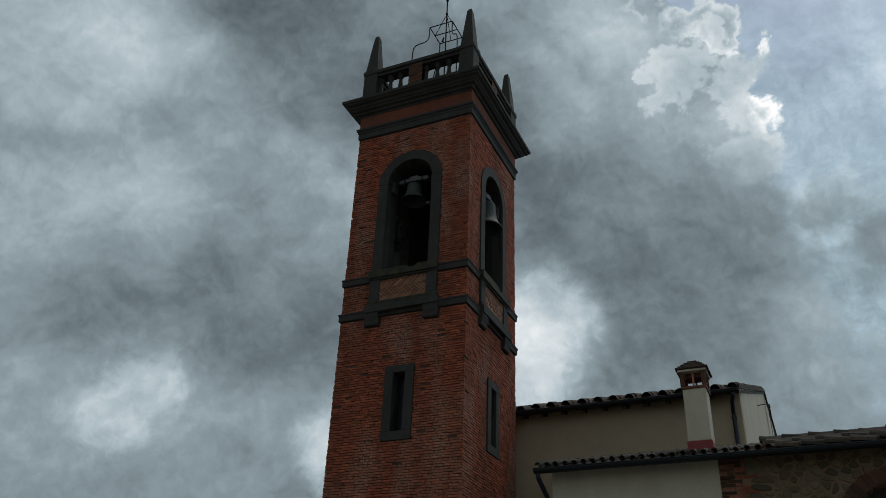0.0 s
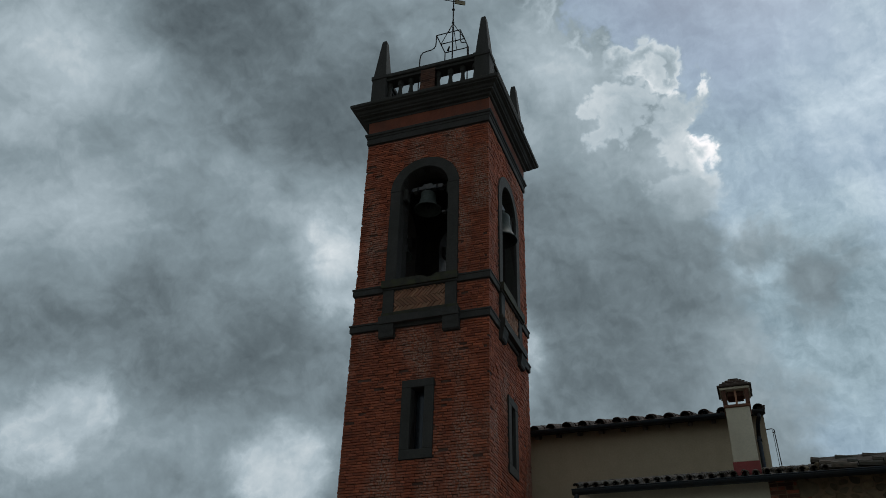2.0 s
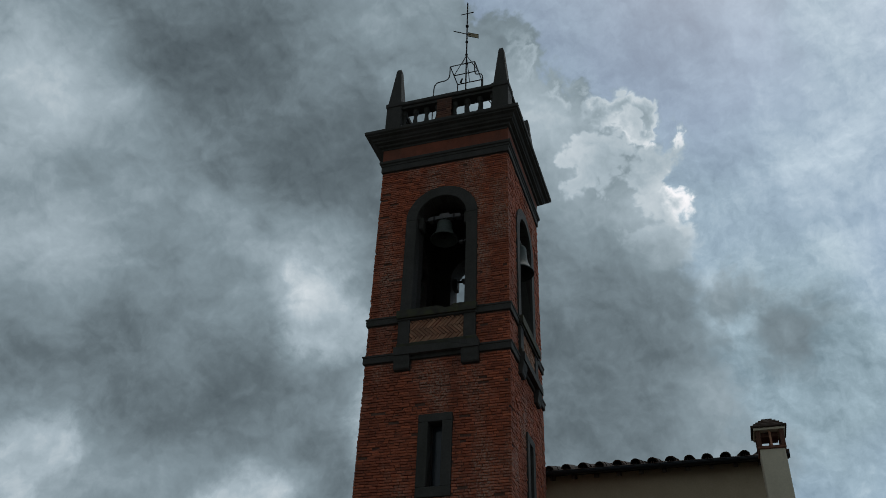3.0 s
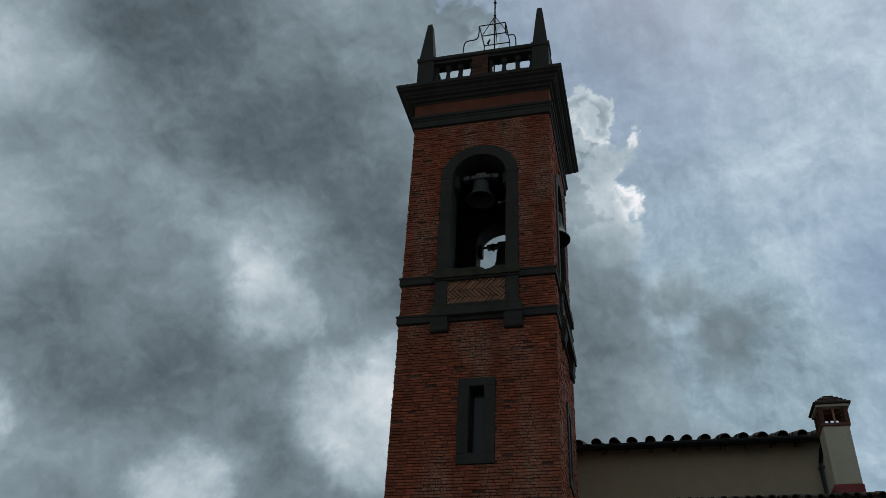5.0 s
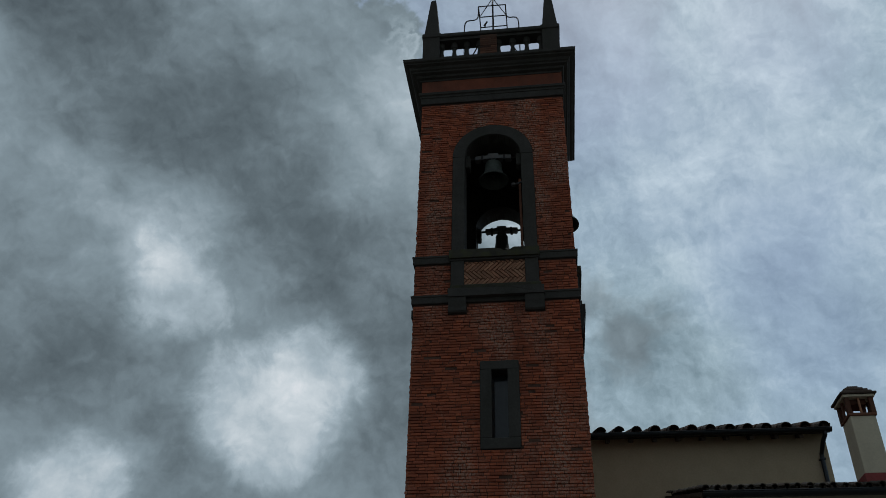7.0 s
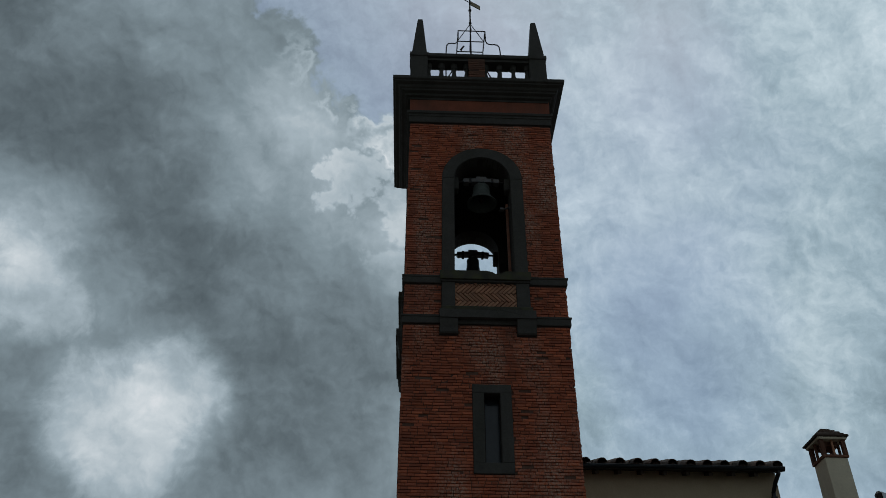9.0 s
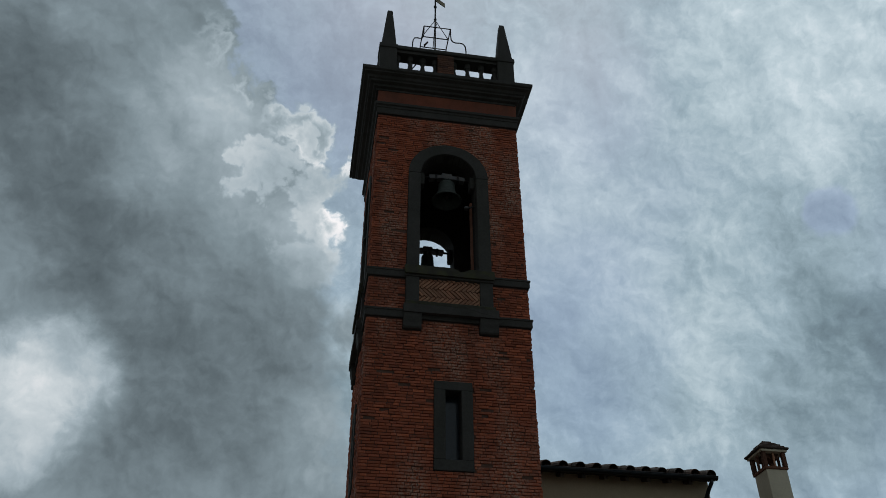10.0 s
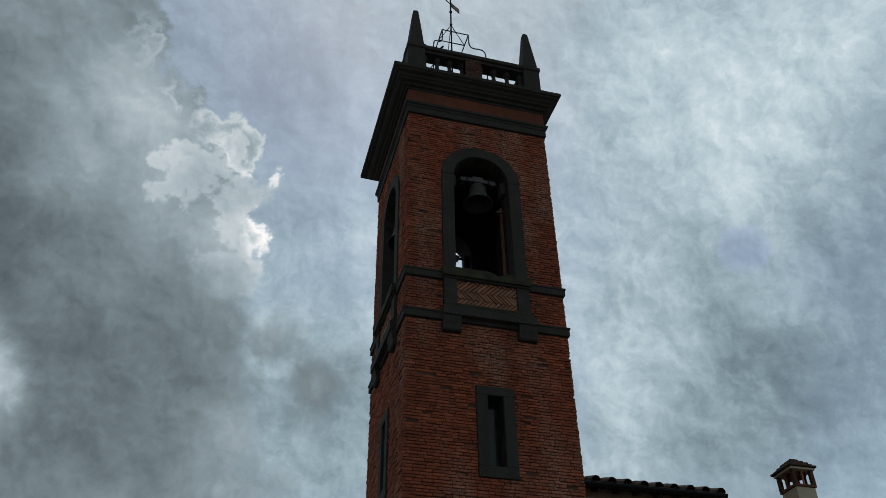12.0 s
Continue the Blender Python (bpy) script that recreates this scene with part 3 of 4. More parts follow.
bal_mesh = bal.mesh("baluster", PIETRA, smooth=True)
bal_h = RAIL0 - 0.08 - (TERRACE + 0.07)
for k in range(4):
    m = side_pose(k)
    part("rail", rail_mesh, None, tower, m=m)
    pier = Shape().box(-0.245, 0.15, HALF - PED - 0.18, HALF - PED + 0.18, TERRACE + 0.1, RAIL0 - 0.02)
    pier = part("pier", pier, MORTAR, tower, "short brick pier of the parapet", m=m)
    for i in range(14):
        z0 = TERRACE + 0.125 + i * 0.0645
        if z0 + 0.055 > RAIL0 - 0.03:
            break
        cuts = (-0.25, -0.25 + (0.26 if i % 2 else 0.13), 0.155)
        for a, c in zip(cuts, cuts[1:]):
            j = random.uniform(0, 0.008)
            part("brick", Shape().box(a + 0.005, c - 0.005, HALF - PED - 0.188 - j, HALF - PED + 0.188 + j, z0, z0 + 0.055), BRICK_DARK, pier)
    for lo, hi in ((-PED + PED_H, -0.245), (0.15, PED - PED_H)):
        for i in range(4):
            u = lo + 0.03 + (hi - lo - 0.06) * i / 3
            part("baluster", bal_mesh, None, tower, m=m @ pose(u, HALF - PED, TERRACE + 0.07) @ Matrix.Diagonal((1, 1, bal_h / 0.70, 1)))


# arched openings, aprons with herringbone panels, slits
def quoin(outline, d0, d1):
    return Shape().prism(outline, d0, d1)


def face_trim(k):
    m = side_pose(k)
    f0, f1 = -0.03, 0.27
    ring_out, ring_in = arc(0, SPRING, R_OUT, 0, 180, 28), arc(0, SPRING, R_IN, 180, 0, 28)
    s = Shape()
    n = 29
    v = [(u, f0, zz) for u, zz in ring_out] + [(u, f0, zz) for u, zz in ring_in[::-1]] + [(u, f1, zz) for u, zz in ring_out] + [(u, f1, zz) for u, zz in ring_in[::-1]]
    f = []
    for i in range(n - 1):
        f += [(i, i + 1, n + i + 1, n + i), (2 * n + i, 3 * n + i, 3 * n + i + 1, 2 * n + i + 1), (i, 2 * n + i, 2 * n + i + 1, i + 1), (n + i, n + i + 1, 3 * n + i + 1, 3 * n + i)]
    f += [(0, n, 3 * n, 2 * n), (n - 1, 3 * n - 1, 4 * n - 1, 2 * n - 1)]
    s.add(v, f)
    part("arch", s, PIETRA, tower, "grey sandstone arch", m, chip=0.004)
    jamb = Shape().soft_box(-R_OUT, -R_IN, f0, f1, SILL - 0.02, SPRING - 0.005, 0.008)
    part("jamb", jamb, PIETRA, tower, "", m, chip=0.006)
    jamb = Shape().soft_box(R_IN, R_OUT, f0, f1, SILL - 0.02, SPRING - 0.005, 0.008)
    part("jamb", jamb, PIETRA, tower, "", m, chip=0.006)
    # sill with a broken lip
    lip = [(-0.88, 10.80), (0.88, 10.80), (0.90, 10.84), (0.90, SILL), (0.40, SILL + 0.005), (0.31, SILL - 0.05), (0.20, SILL - 0.075), (0.14, SILL - 0.03), (0.02, SILL + 0.004), (-0.90, SILL), (-0.90, 10.84)]
    part("sill", Shape().prism(lip, -0.125, WALL - 0.05), MOSSY, tower, "chipped mossy stone sill", m, chip=0.006)
    for a, c in ((-0.865, -0.605), (0.605, 0.865)):
        part("pilaster", Shape().soft_box(a, c, -0.06, 0.1, 10.18, 10.80, 0.008), PIETRA, tower, "", m, chip=0.005)
    part("panel", Shape().box(-0.61, 0.61, 0.03, 0.1, 10.15, 10.82), MORTAR, tower, "recessed panel of herringbone brick", m)
    ledge = Shape().prism([(-0.90, 9.905), (0.955, 9.905), (0.955, 10.085), (0.30, 10.085), (0.24, 10.06), (0.05, 10.075), (-0.91, 10.085)], -0.145, 0.1)
    part("ledge", ledge, PIETRA, tower, "projecting stone ledge with chipped edge", m, chip=0.009)
    part("ledge_top", Shape().soft_box(-0.875, 0.90, -0.095, 0.1, 10.08, 10.19, 0.012), MOSSY, tower, "mossy stone fillet", m, chip=0.008)
    part("sill_fillet", Shape().soft_box(-0.885, 0.885, -0.085, 0.1, 10.755, 10.80, 0.008), PIETRA, tower, "", m, chip=0.006)
    for a, c in ((-0.90, -0.555), (0.58, 0.945)):
        brk = Shape()
        prof = [(0.1, 9.59), (-0.06, 9.59), (-0.085, 9.62), (-0.09, 9.70), (-0.105, 9.76), (-0.115, 9.82), (-0.115, 9.905), (0.1, 9.905)]
        v = [(u, y, zz) for u in (a, c) for y, zz in prof]
        n = len(prof)
        brk.add(v, [tuple(range(n)), tuple(range(2 * n - 1, n - 1, -1))] + [(i, (i + 1) % n, n + (i + 1) % n, n + i) for i in range(n)])
        part("bracket", brk, PIETRA, tower, "", m, chip=0.005)
    # slit window
    w, u = WIN_W, WIN_U
    part("window_jamb", Shape().soft_box(u - w, u - SLIT_W, -0.03, 0.3, SLIT_Z0, SLIT_Z1, 0.006), PIETRA, tower, "", m, chip=0.004)
    part("window_jamb", Shape().soft_box(u + SLIT_W, u + w, -0.03, 0.3, SLIT_Z0, SLIT_Z1, 0.006), PIETRA, tower, "", m, chip=0.004)
    part("window_lintel", Shape().soft_box(u - w, u + w, -0.03, 0.3, SLIT_Z1 + 0.002, WIN_Z1, 0.006), PIETRA, tower, "", m, chip=0.004)
    part("window_sill", Shape().soft_box(u - w, u + w, -0.03, 0.3, WIN_Z0, SLIT_Z0 - 0.002, 0.006), PIETRA, tower, "", m, chip=0.004)
    pane = part("window_pane", Shape().box(u - SLIT_W, u + SLIT_W, 0.25, 0.262, SLIT_Z0, SLIT_Z1 - 0.002), DARK_GLASS, tower, "dusty dark glass", m)
    part("pane_frame", Shape().box(u - SLIT_W, u - SLIT_W + 0.035, 0.21, 0.245, SLIT_Z0, SLIT_Z1 - 0.004), IRON, pane)


for k in range(4):
    face_trim(k)

part("post", Shape().soft_box(0.53, 0.585, 0.36, 0.43, SILL - 0.02, 13.1, 0.008), WOOD_RED, tower, "reddish brown wooden post by the jamb", side_pose(0))

# herringbone bricks
HB_L, HB_T = 0.245, 0.058


def herringbone(k):
    """Zigzag rows of bricks on edge, cut to the panel."""
    panel_parent = [o for o in tower.children if o.name.startswith("panel")][k]
    u0, u1, z0, z1 = -0.60, 0.60, 10.205, 10.795
    w, n = HB_T + 0.006, 4
    c45 = math.sqrt(0.5)

    def lay(x0, x1, y0, y1):
        g_ = random.uniform(0.10, 0.15)
        quad = [Vector(((x * c45 + y * c45) * w, (-x * c45 + y * c45) * w + 10.5)) for x, y in ((x0 + g_, y0 + g_), (x1 - g_, y0 + g_), (x1 - g_, y1 - g_), (x0 + g_, y1 - g_))]
        quad = clip_poly(quad, u0, u1, z0, z1)
        if len(quad) > 2 and area(quad) > 0.0012:
            part("brick", Shape().prism([(p.x, p.y) for p in quad], -0.014 - random.uniform(0, 0.022), 0.035), BRICK_PALE, panel_parent)

    for row in range(-18, 19):
        for m_ in range(-3, 4):
            x = row + 2 * n * m_
            lay(x, x + n, row, row + 1)
            y = row - 2 * n + 1 + 2 * n * m_
            lay(row, row + 1, y, y + n)


def area(poly):
    return abs(sum(p.x * q.y - q.x * p.y for p, q in zip(poly, poly[1:] + poly[:1]))) / 2


def cut(poly, n, d):
    """The part of a convex outline with n . p <= d."""
    out = []
    for p, q in zip(poly, poly[1:] + poly[:1]):
        a, b = n.dot(p) - d, n.dot(q) - d
        if a <= 0:
            out.append(p)
        if a * b < 0:
            out.append(p + (q - p) * (a / (a - b)))
    return out


def clip_poly(poly, u0, u1, z0, z1):
    for n, d in ((Vector((-1, 0)), -u0), (Vector((1, 0)), u1), (Vector((0, -1)), -z0), (Vector((0, 1)), z1)):
        if len(poly) < 3:
            return []
        poly = cut(poly, n, d)
    return poly


for k in range(4):
    herringbone(k)


# ---- bells ----
def bell(name, k, depth, radius, height, drop, label, hammer=False):
    """A bronze bell under its yoke in one opening; drop: how far the yoke's axis lies under the springing."""
    axis = SPRING - drop
    th = thing(name, pose(CX, CY, 0) @ side_pose(k) @ pose(0, depth, axis), label, "bell", "bells of the belfry")
    h, r = height, radius
    prof = [(0, 0), (0.40 * r, 0), (0.52 * r, -0.04 * h), (0.56 * r, -0.10 * h), (0.55 * r, -0.16 * h), (0.575 * r, -0.36 * h), (0.64 * r, -0.58 * h), (0.75 * r, -0.76 * h), (0.90 * r, -0.90 * h), (r, -0.965 * h), (r, -h),
            (0.93 * r, -h), (0.80 * r, -0.88 * h), (0.62 * r, -0.70 * h), (0.50 * r, -0.40 * h), (0.46 * r, -0.12 * h), (0, -0.08 * h)]
    part("bell_body", Shape().lathe(prof, cz=-0.13, steps=36), BRONZE, th, "green-grey patinated bronze", smooth=True)
    crown = Shape()
    for a in range(0, 360, 60):
        c, sn = math.cos(radians(a)), math.sin(radians(a))
        crown.tube([(0.20 * r * c, 0.20 * r * sn, -0.14), (0.34 * r * c, 0.34 * r * sn, -0.09), (0.26 * r * c, 0.26 * r * sn, -0.03)], 0.018, 6)
    part("crown", crown, BRONZE, th)
    yoke = Shape()
    yoke.prism([(-0.40, -0.01), (-0.37, -0.06), (-0.30, -0.045), (-0.14, -0.035), (0.14, -0.035), (0.30, -0.045), (0.37, -0.06), (0.40, -0.01), (0.39, 0.045), (0.12, 0.06), (0.11, 0.11), (-0.11, 0.11), (-0.12, 0.06), (-0.39, 0.045)], -0.07, 0.07)
    part("yoke", yoke, GALV, th, "pale grey iron headstock")
    for s_ in (-1, 1):
        part("gudgeon", Shape().tube([(s_ * 0.38, 0, 0), (s_ * 0.60, 0, 0)], 0.028, 10), IRON, th)
        part("strap", Shape().box(s_ * 0.24 - 0.025, s_ * 0.24 + 0.025, -0.076, 0.076, -0.075, 0.068), IRON, th)
        part("bearing", Shape().soft_box(min(s_ * 0.50, s_ * 0.615), max(s_ * 0.50, s_ * 0.615), -0.11, 0.11, -0.28, 0.05, 0.02), PIETRA, th, "stone bearing block in the jamb")
    part("clapper", Shape().lathe([(0, 0), (0.016, 0), (0.016, -0.55 * h), (0.05, -0.68 * h), (0.062, -0.74 * h), (0.05, -0.80 * h), (0.02, -0.90 * h), (0, -0.90 * h)], cz=-0.15, steps=12), IRON, th)
    if hammer:
        hm = Shape().tube([(0.62, 0.02, -0.66), (0.52, 0.0, -0.72), (0.43, -0.02, -0.76)], 0.022, 8)
        hm.soft_box(0.38, 0.47, -0.07, 0.03, -0.80, -0.735, 0.012)
        part("hammer", hm, GALV, th, "pale electric striking hammer")
    return th


bell("bell", 0, 0.25, 0.325, 0.48, -0.11, "small patinated bronze bell hanging in the front arch", True)
bell("bell", 1, 0.18, 0.395, 0.74, -0.04, "large patinated bronze bell hanging in an arch")
bell("bell", 3, 0.30, 0.355, 0.70, -0.04, "large patinated bronze bell hanging in an arch")
back_bell = bell("bell", 2, 0.20, 0.27, 0.62, -0.10, "bronze bell under a broad yoke in the far arch")

# ---- weathervane and its cage ----
vane = thing("weathervane", pose(CX - 0.03, CY + 0.12, TERRACE), "black wrought iron cage with mast and weathervane", "weathervane")
ZC = 19.97 - TERRACE
QC = 0.368
for a, c in (((-QC, -QC), (QC, -QC)), ((QC, -QC), (QC, QC)), ((QC, QC), (-QC, QC)), ((-QC, QC), (-QC, -QC)), ((-QC, 0), (QC, 0))):
    part("cage_bar", Shape().tube([(*a, ZC), (*c, ZC)], 0.016, 6), IRON, vane)
for sx, sy in ((-1, -1), (1, -1), (1, 1), (-1, 1)):
    curl = [(0, 0), (0.002, -0.25), (0.01, -0.42), (0.045, -0.55), (0.11, -0.66), (0.20, -0.76), (0.28, -0.87), (0.325, -1.0), (0.34, -1.15), (0.345, -1.35)]
    path = [(sx * (QC + o), sy * (QC + o), ZC + dz) for o, dz in curl] + [(sx * 0.715, sy * 0.715, 0.0)]
    part("leg", Shape().tube(path, 0.017, 6), IRON, vane)
    part("strut", Shape().tube([(0, 0, 20.72 - TERRACE), (sx * QC, 0 if sy < 0 else sy * 0.0, ZC)] if sy < 0 else [(0, 0, 20.72 - TERRACE), (0, -sx * QC, ZC)], 0.011, 6), IRON, vane)
part("mast", Shape().tube([(0, 0, 0.0), (0, 0, 22.0 - TERRACE), (0.0, 0, 23.1 - TERRACE)], 0.022, 8), IRON, vane)
for zz, r, hgt in ((20.72, 0.04, 0.06), (21.28, 0.045, 0.05), (21.98, 0.05, 0.07)):
    part("collar", Shape().lathe([(0, 0), (r * 0.8, 0), (r, hgt * 0.3), (r, hgt * 0.7), (r * 0.8, hgt), (0, hgt)], cz=zz - TERRACE, steps=10), IRON, vane)
ZF = 21.66 - TERRACE
part("vane_arm", Shape().tube([(-0.36, -0.22, ZF), (0.0, 0.0, ZF), (0.10, 0.06, ZF)], 0.014, 6), IRON, vane)
flag = Shape()
fd = Vector((0.86, 0.51, 0)).normalized()
side_v = Vector((-fd.y, fd.x, 0)) * 0.006
v = []
for o in (-1, 1):
    for along, zz in ((0.03, -0.08), (0.36, -0.08), (0.36, 0.08), (0.03, 0.08)):
        p = fd * along + side_v * o
        v.append((p.x, p.y, ZF + zz))
flag.add(v, [(0, 1, 2, 3), (7, 6, 5, 4), (0, 4, 5, 1), (1, 5, 6, 2), (2, 6, 7, 3), (3, 7, 4, 0)])
part("flag", flag, BRASS, vane, "dull brass vane plate")
part("flag_rim", Shape().tube([fd * 0.03 + Vector((0, 0, ZF - 0.08)), fd * 0.36 + Vector((0, 0, ZF - 0.08)), fd * 0.36 + Vector((0, 0, ZF + 0.08)), fd * 0.03 + Vector((0, 0, ZF + 0.08))], 0.011, 6), IRON, vane)
part("cross_arm", Shape().tube([(-0.2, 0, 22.6 - TERRACE), (0.2, 0, 22.6 - TERRACE)], 0.014, 6), IRON, vane)
bl = Shape().tube([(-0.25, 0.37, ZC), (-0.22, 0.25, ZC + 0.02)], 0.018, 6)
bl.tube([(-0.27, 0.30, ZC - 0.02), (-0.17, 0.22, ZC + 0.06)], 0.026, 8)
part("clamp", bl, IRON, vane)


# ---- tiled roofs ----
def coppo(w0, w1, length, th=0.016, steps=7):
    """A tapering half-round tile along +y, its wide end at y = 0."""
    s = Shape()
    rows = []
    for y, w in ((0, w0), (length, w1)):
        for r in (w / 2, w / 2 - th):
            rows.append([(r * math.cos(math.pi * i / steps), y, r * 1.0 * math.sin(math.pi * i / steps)) for i in range(steps + 1)])
    n = steps + 1
    v = [p for row in rows for p in row]
    f = []
    for i in range(steps):
        f += [(i, i + 1, 2 * n + i + 1, 2 * n + i), (n + i, 3 * n + i, 3 * n + i + 1, n + i + 1), (i, n + i, n + i + 1, i + 1), (2 * n + i, 2 * n + i + 1, 3 * n + i + 1, 3 * n + i)]
    f += [(0, 2 * n, 3 * n, n), (n - 1, 2 * n - 1, 4 * n - 1, 3 * n - 1)]
    return s.add(v, f)


def tiled_roof(parent, x0, x1, y0, z0, run, slope, pitch, length, single_rows, flat=True, seed=1, tile=TILE):
    """Rows of half-round tiles over flat or hollow ones, from the eave upwards."""
    rnd = random.Random(seed)
    ang = math.atan(slope)
    n = max(1, round((x1 - x0) / pitch))
    pitch = (x1 - x0) / n
    rows = int(run / math.cos(ang) / (length * 0.8)) + 1
    wide = 0.60 if flat else 0.66
    cover = coppo(pitch * wide, pitch * (wide - 0.1), length).mesh("roof_tile", tile)
    if flat:
        under = Shape().box(-pitch * 0.46, pitch * 0.46, 0, length, -0.012, 0.012)
        under.box(-pitch * 0.46, -pitch * 0.42, 0, length, 0.012, 0.045).box(pitch * 0.42, pitch * 0.46, 0, length, 0.012, 0.045)
    else:
        under = Shape()
        t = coppo(pitch * 0.78, pitch * 0.66, length)
        under.add([(x, y, -zz + 0.02) for x, y, zz in t.v], t.f)
    under_mesh = under.mesh("under_tile", tile)
    rest = Shape()
    cover_v, cover_f = coppo(pitch * wide, pitch * (wide - 0.1), length).v, coppo(pitch * wide, pitch * (wide - 0.1), length).f
    for r in range(rows):
        for i in range(n + 1):
            along = r * length * 0.8 - 0.05
            lift = 0.035 + rnd.uniform(-0.008, 0.012)
            base = pose(x0 + i * pitch + rnd.uniform(-0.014, 0.014), y0, z0) @ pose(0, 0, 0, math.degrees(ang)) @ pose(0, along + rnd.uniform(-0.025, 0.02), lift + 0.012 * 0, 2.4, rnd.uniform(-4, 4), rnd.uniform(-2.5, 2.5))
            if r < single_rows:
                part("roof_tile", cover, None, parent, m=base)
            else:
                rest.add([base @ Vector(p) for p in cover_v], cover_f)
            if i < n:
                base = pose(x0 + (i + 0.5) * pitch, y0, z0) @ pose(0, 0, 0, math.degrees(ang)) @ pose(0, along + rnd.uniform(-0.02, 0.02), 0.02, 2.0, 0, rnd.uniform(-1, 1))
                if r < single_rows:
                    part("roof_tile", under_mesh, None, parent, m=base)
                else:
                    rest.add([base @ Vector(p) for p in under.v], under.f)
    part("upper_tiles", rest, tile, parent, kind="stuff")


def gutter(parent, x0, x1, y, z, r=0.075):
    s = Shape()
    n = 9
    v, f = [], []
    for x in (x0, x1):
        for rr in (r, r - 0.006):
            v += [(x, y + rr * math.cos(math.pi + math.pi * i / n), z + rr * math.sin(math.pi + math.pi * i / n)) for i in range(n + 1)]
    m = n + 1
    for i in range(n):
        f += [(i, i + 1, 2 * m + i + 1, 2 * m + i), (m + i, 3 * m + i, 3 * m + i + 1, m + i + 1), (i, m + i, m + i + 1, i + 1), (2 * m + i, 2 * m + i + 1, 3 * m + i + 1, 3 * m + i)]
    f += [(0, 2 * m, 3 * m, m), (n, 2 * m - 1, 4 * m - 1, 3 * m - 1)]
    s.add(v, f)
    s.add([(x0, y + r * math.cos(math.pi + math.pi * i / n), z + r * math.sin(math.pi + math.pi * i / n)) for i in range(n + 1)], [tuple(range(n + 1))])
    s.add([(x1, y + r * math.cos(math.pi + math.pi * i / n), z + r * math.sin(math.pi + math.pi * i / n)) for i in range(n + 1)], [tuple(range(n + 1))])
    s.tube([(x0, y - r, z), (x1, y - r, z)], 0.011, 6)
    return part("gutter", s, GUTTER, parent, "dark metal half-round gutter")


# ---- house behind the tower ----
HX0, HX1, HY, HEAVE, HSLOPE, HDEPTH = -8.6, -2.25, 19.32, 8.50, 0.345, 9.5
house = thing("house", pose(0, 0, 0), "beige plastered house with a tiled roof behind the tower", "house")
top = HEAVE + (HDEPTH) * HSLOPE
s = Shape()
s.box(HX0, HX1, HY, HY + 0.4, 0, HEAVE)
part("front_wall", s, PLASTER, house)
gable = [(HY + 0.4, 0), (HY + 13.6, 0), (HY + 13.6, top - 0.36), (HY + HDEPTH, top + 0.10), (HY + 0.4, HEAVE + 0.4 * HSLOPE + 0.14)]
s = Shape().add([(x, y, zz) for x in (HX1 - 0.4, HX1) for y, zz in gable], [(0, 1, 2, 3, 4), (9, 8, 7, 6, 5)] + [(i, 5 + i, 5 + (i + 1) % 5, (i + 1) % 5) for i in range(5)])
part("side_wall", s, PLASTER_PALE, house, "paler plastered side wall")
s = Shape().add([(x, y, zz) for x in (HX0, HX0 + 0.4) for y, zz in ((HY + 0.4, 0), (HY + HDEPTH, 0), (HY + HDEPTH, top), (HY + 0.4, HEAVE + 0.4 * HSLOPE))], [(0, 1, 2, 3), (7, 6, 5, 4), (0, 4, 5, 1), (1, 5, 6, 2), (2, 6, 7, 3), (3, 7, 4, 0)])
part("side_wall", s, PLASTER, house)
part("back_wall", Shape().box(HX0, HX1, HY + HDEPTH, HY + HDEPTH + 0.3, 0, top), PLASTER, house)
EY = HY - 0.34
s = Shape().add([(x, y, zz) for x in (HX0, HX1 + 0.02) for y, zz in ((EY, HEAVE - 0.11), (HY + HDEPTH + 0.3, top + 0.09), (HY + HDEPTH + 0.3, top + 0.17), (EY, HEAVE - 0.04))], [(0, 1, 2, 3), (7, 6, 5, 4), (0, 4, 5, 1), (1, 5, 6, 2), (2, 6, 7, 3), (3, 7, 4, 0)])
roof = part("roof", s, WOOD, house, "brown terracotta tile roof")
for i in range(13):
    x = HX0 + 0.25 + i * 0.5
    if x < HX1 - 0.1:
        part("rafter", Shape().add([(x + dx, y, zz) for dx in (0, 0.08) for y, zz in ((EY + 0.03, HEAVE - 0.20), (HY + 0.2, HEAVE - 0.02), (HY + 0.2, HEAVE + 0.06), (EY + 0.03, HEAVE - 0.11))], [(0, 1, 2, 3), (7, 6, 5, 4), (0, 4, 5, 1), (1, 5, 6, 2), (2, 6, 7, 3), (3, 7, 4, 0)]), WOOD, house)
tiled_roof(roof, HX0 + 0.1, HX1 - 0.08, EY - 0.03, HEAVE - 0.02, HDEPTH + 0.5, HSLOPE, 0.375, 0.45, 3, True, 3)
gutter(house, HX0, HX1 + 0.04, EY - 0.07, HEAVE - 0.045)
DPX = HX1 - 0.17
for y0, z0, y1, z1 in ((EY - 0.03, HEAVE + 0.02, HY + HDEPTH + 0.1, top + 0.13), (HY + HDEPTH + 0.1, top + 0.13, HY + 13.7, top - 0.33)):
    part("verge", Shape().add([(x, y, zz) for x in (HX1 - 0.12, HX1 + 0.05) for y, zz in ((y0, z0 - 0.03), (y1, z1 - 0.03), (y1, z1 + 0.07), (y0, z0 + 0.07))], [(0, 1, 2, 3), (7, 6, 5, 4), (0, 4, 5, 1), (1, 5, 6, 2), (2, 6, 7, 3), (3, 7, 4, 0)]), WOOD, house, "dark verge board of the gable", chip=0.012)
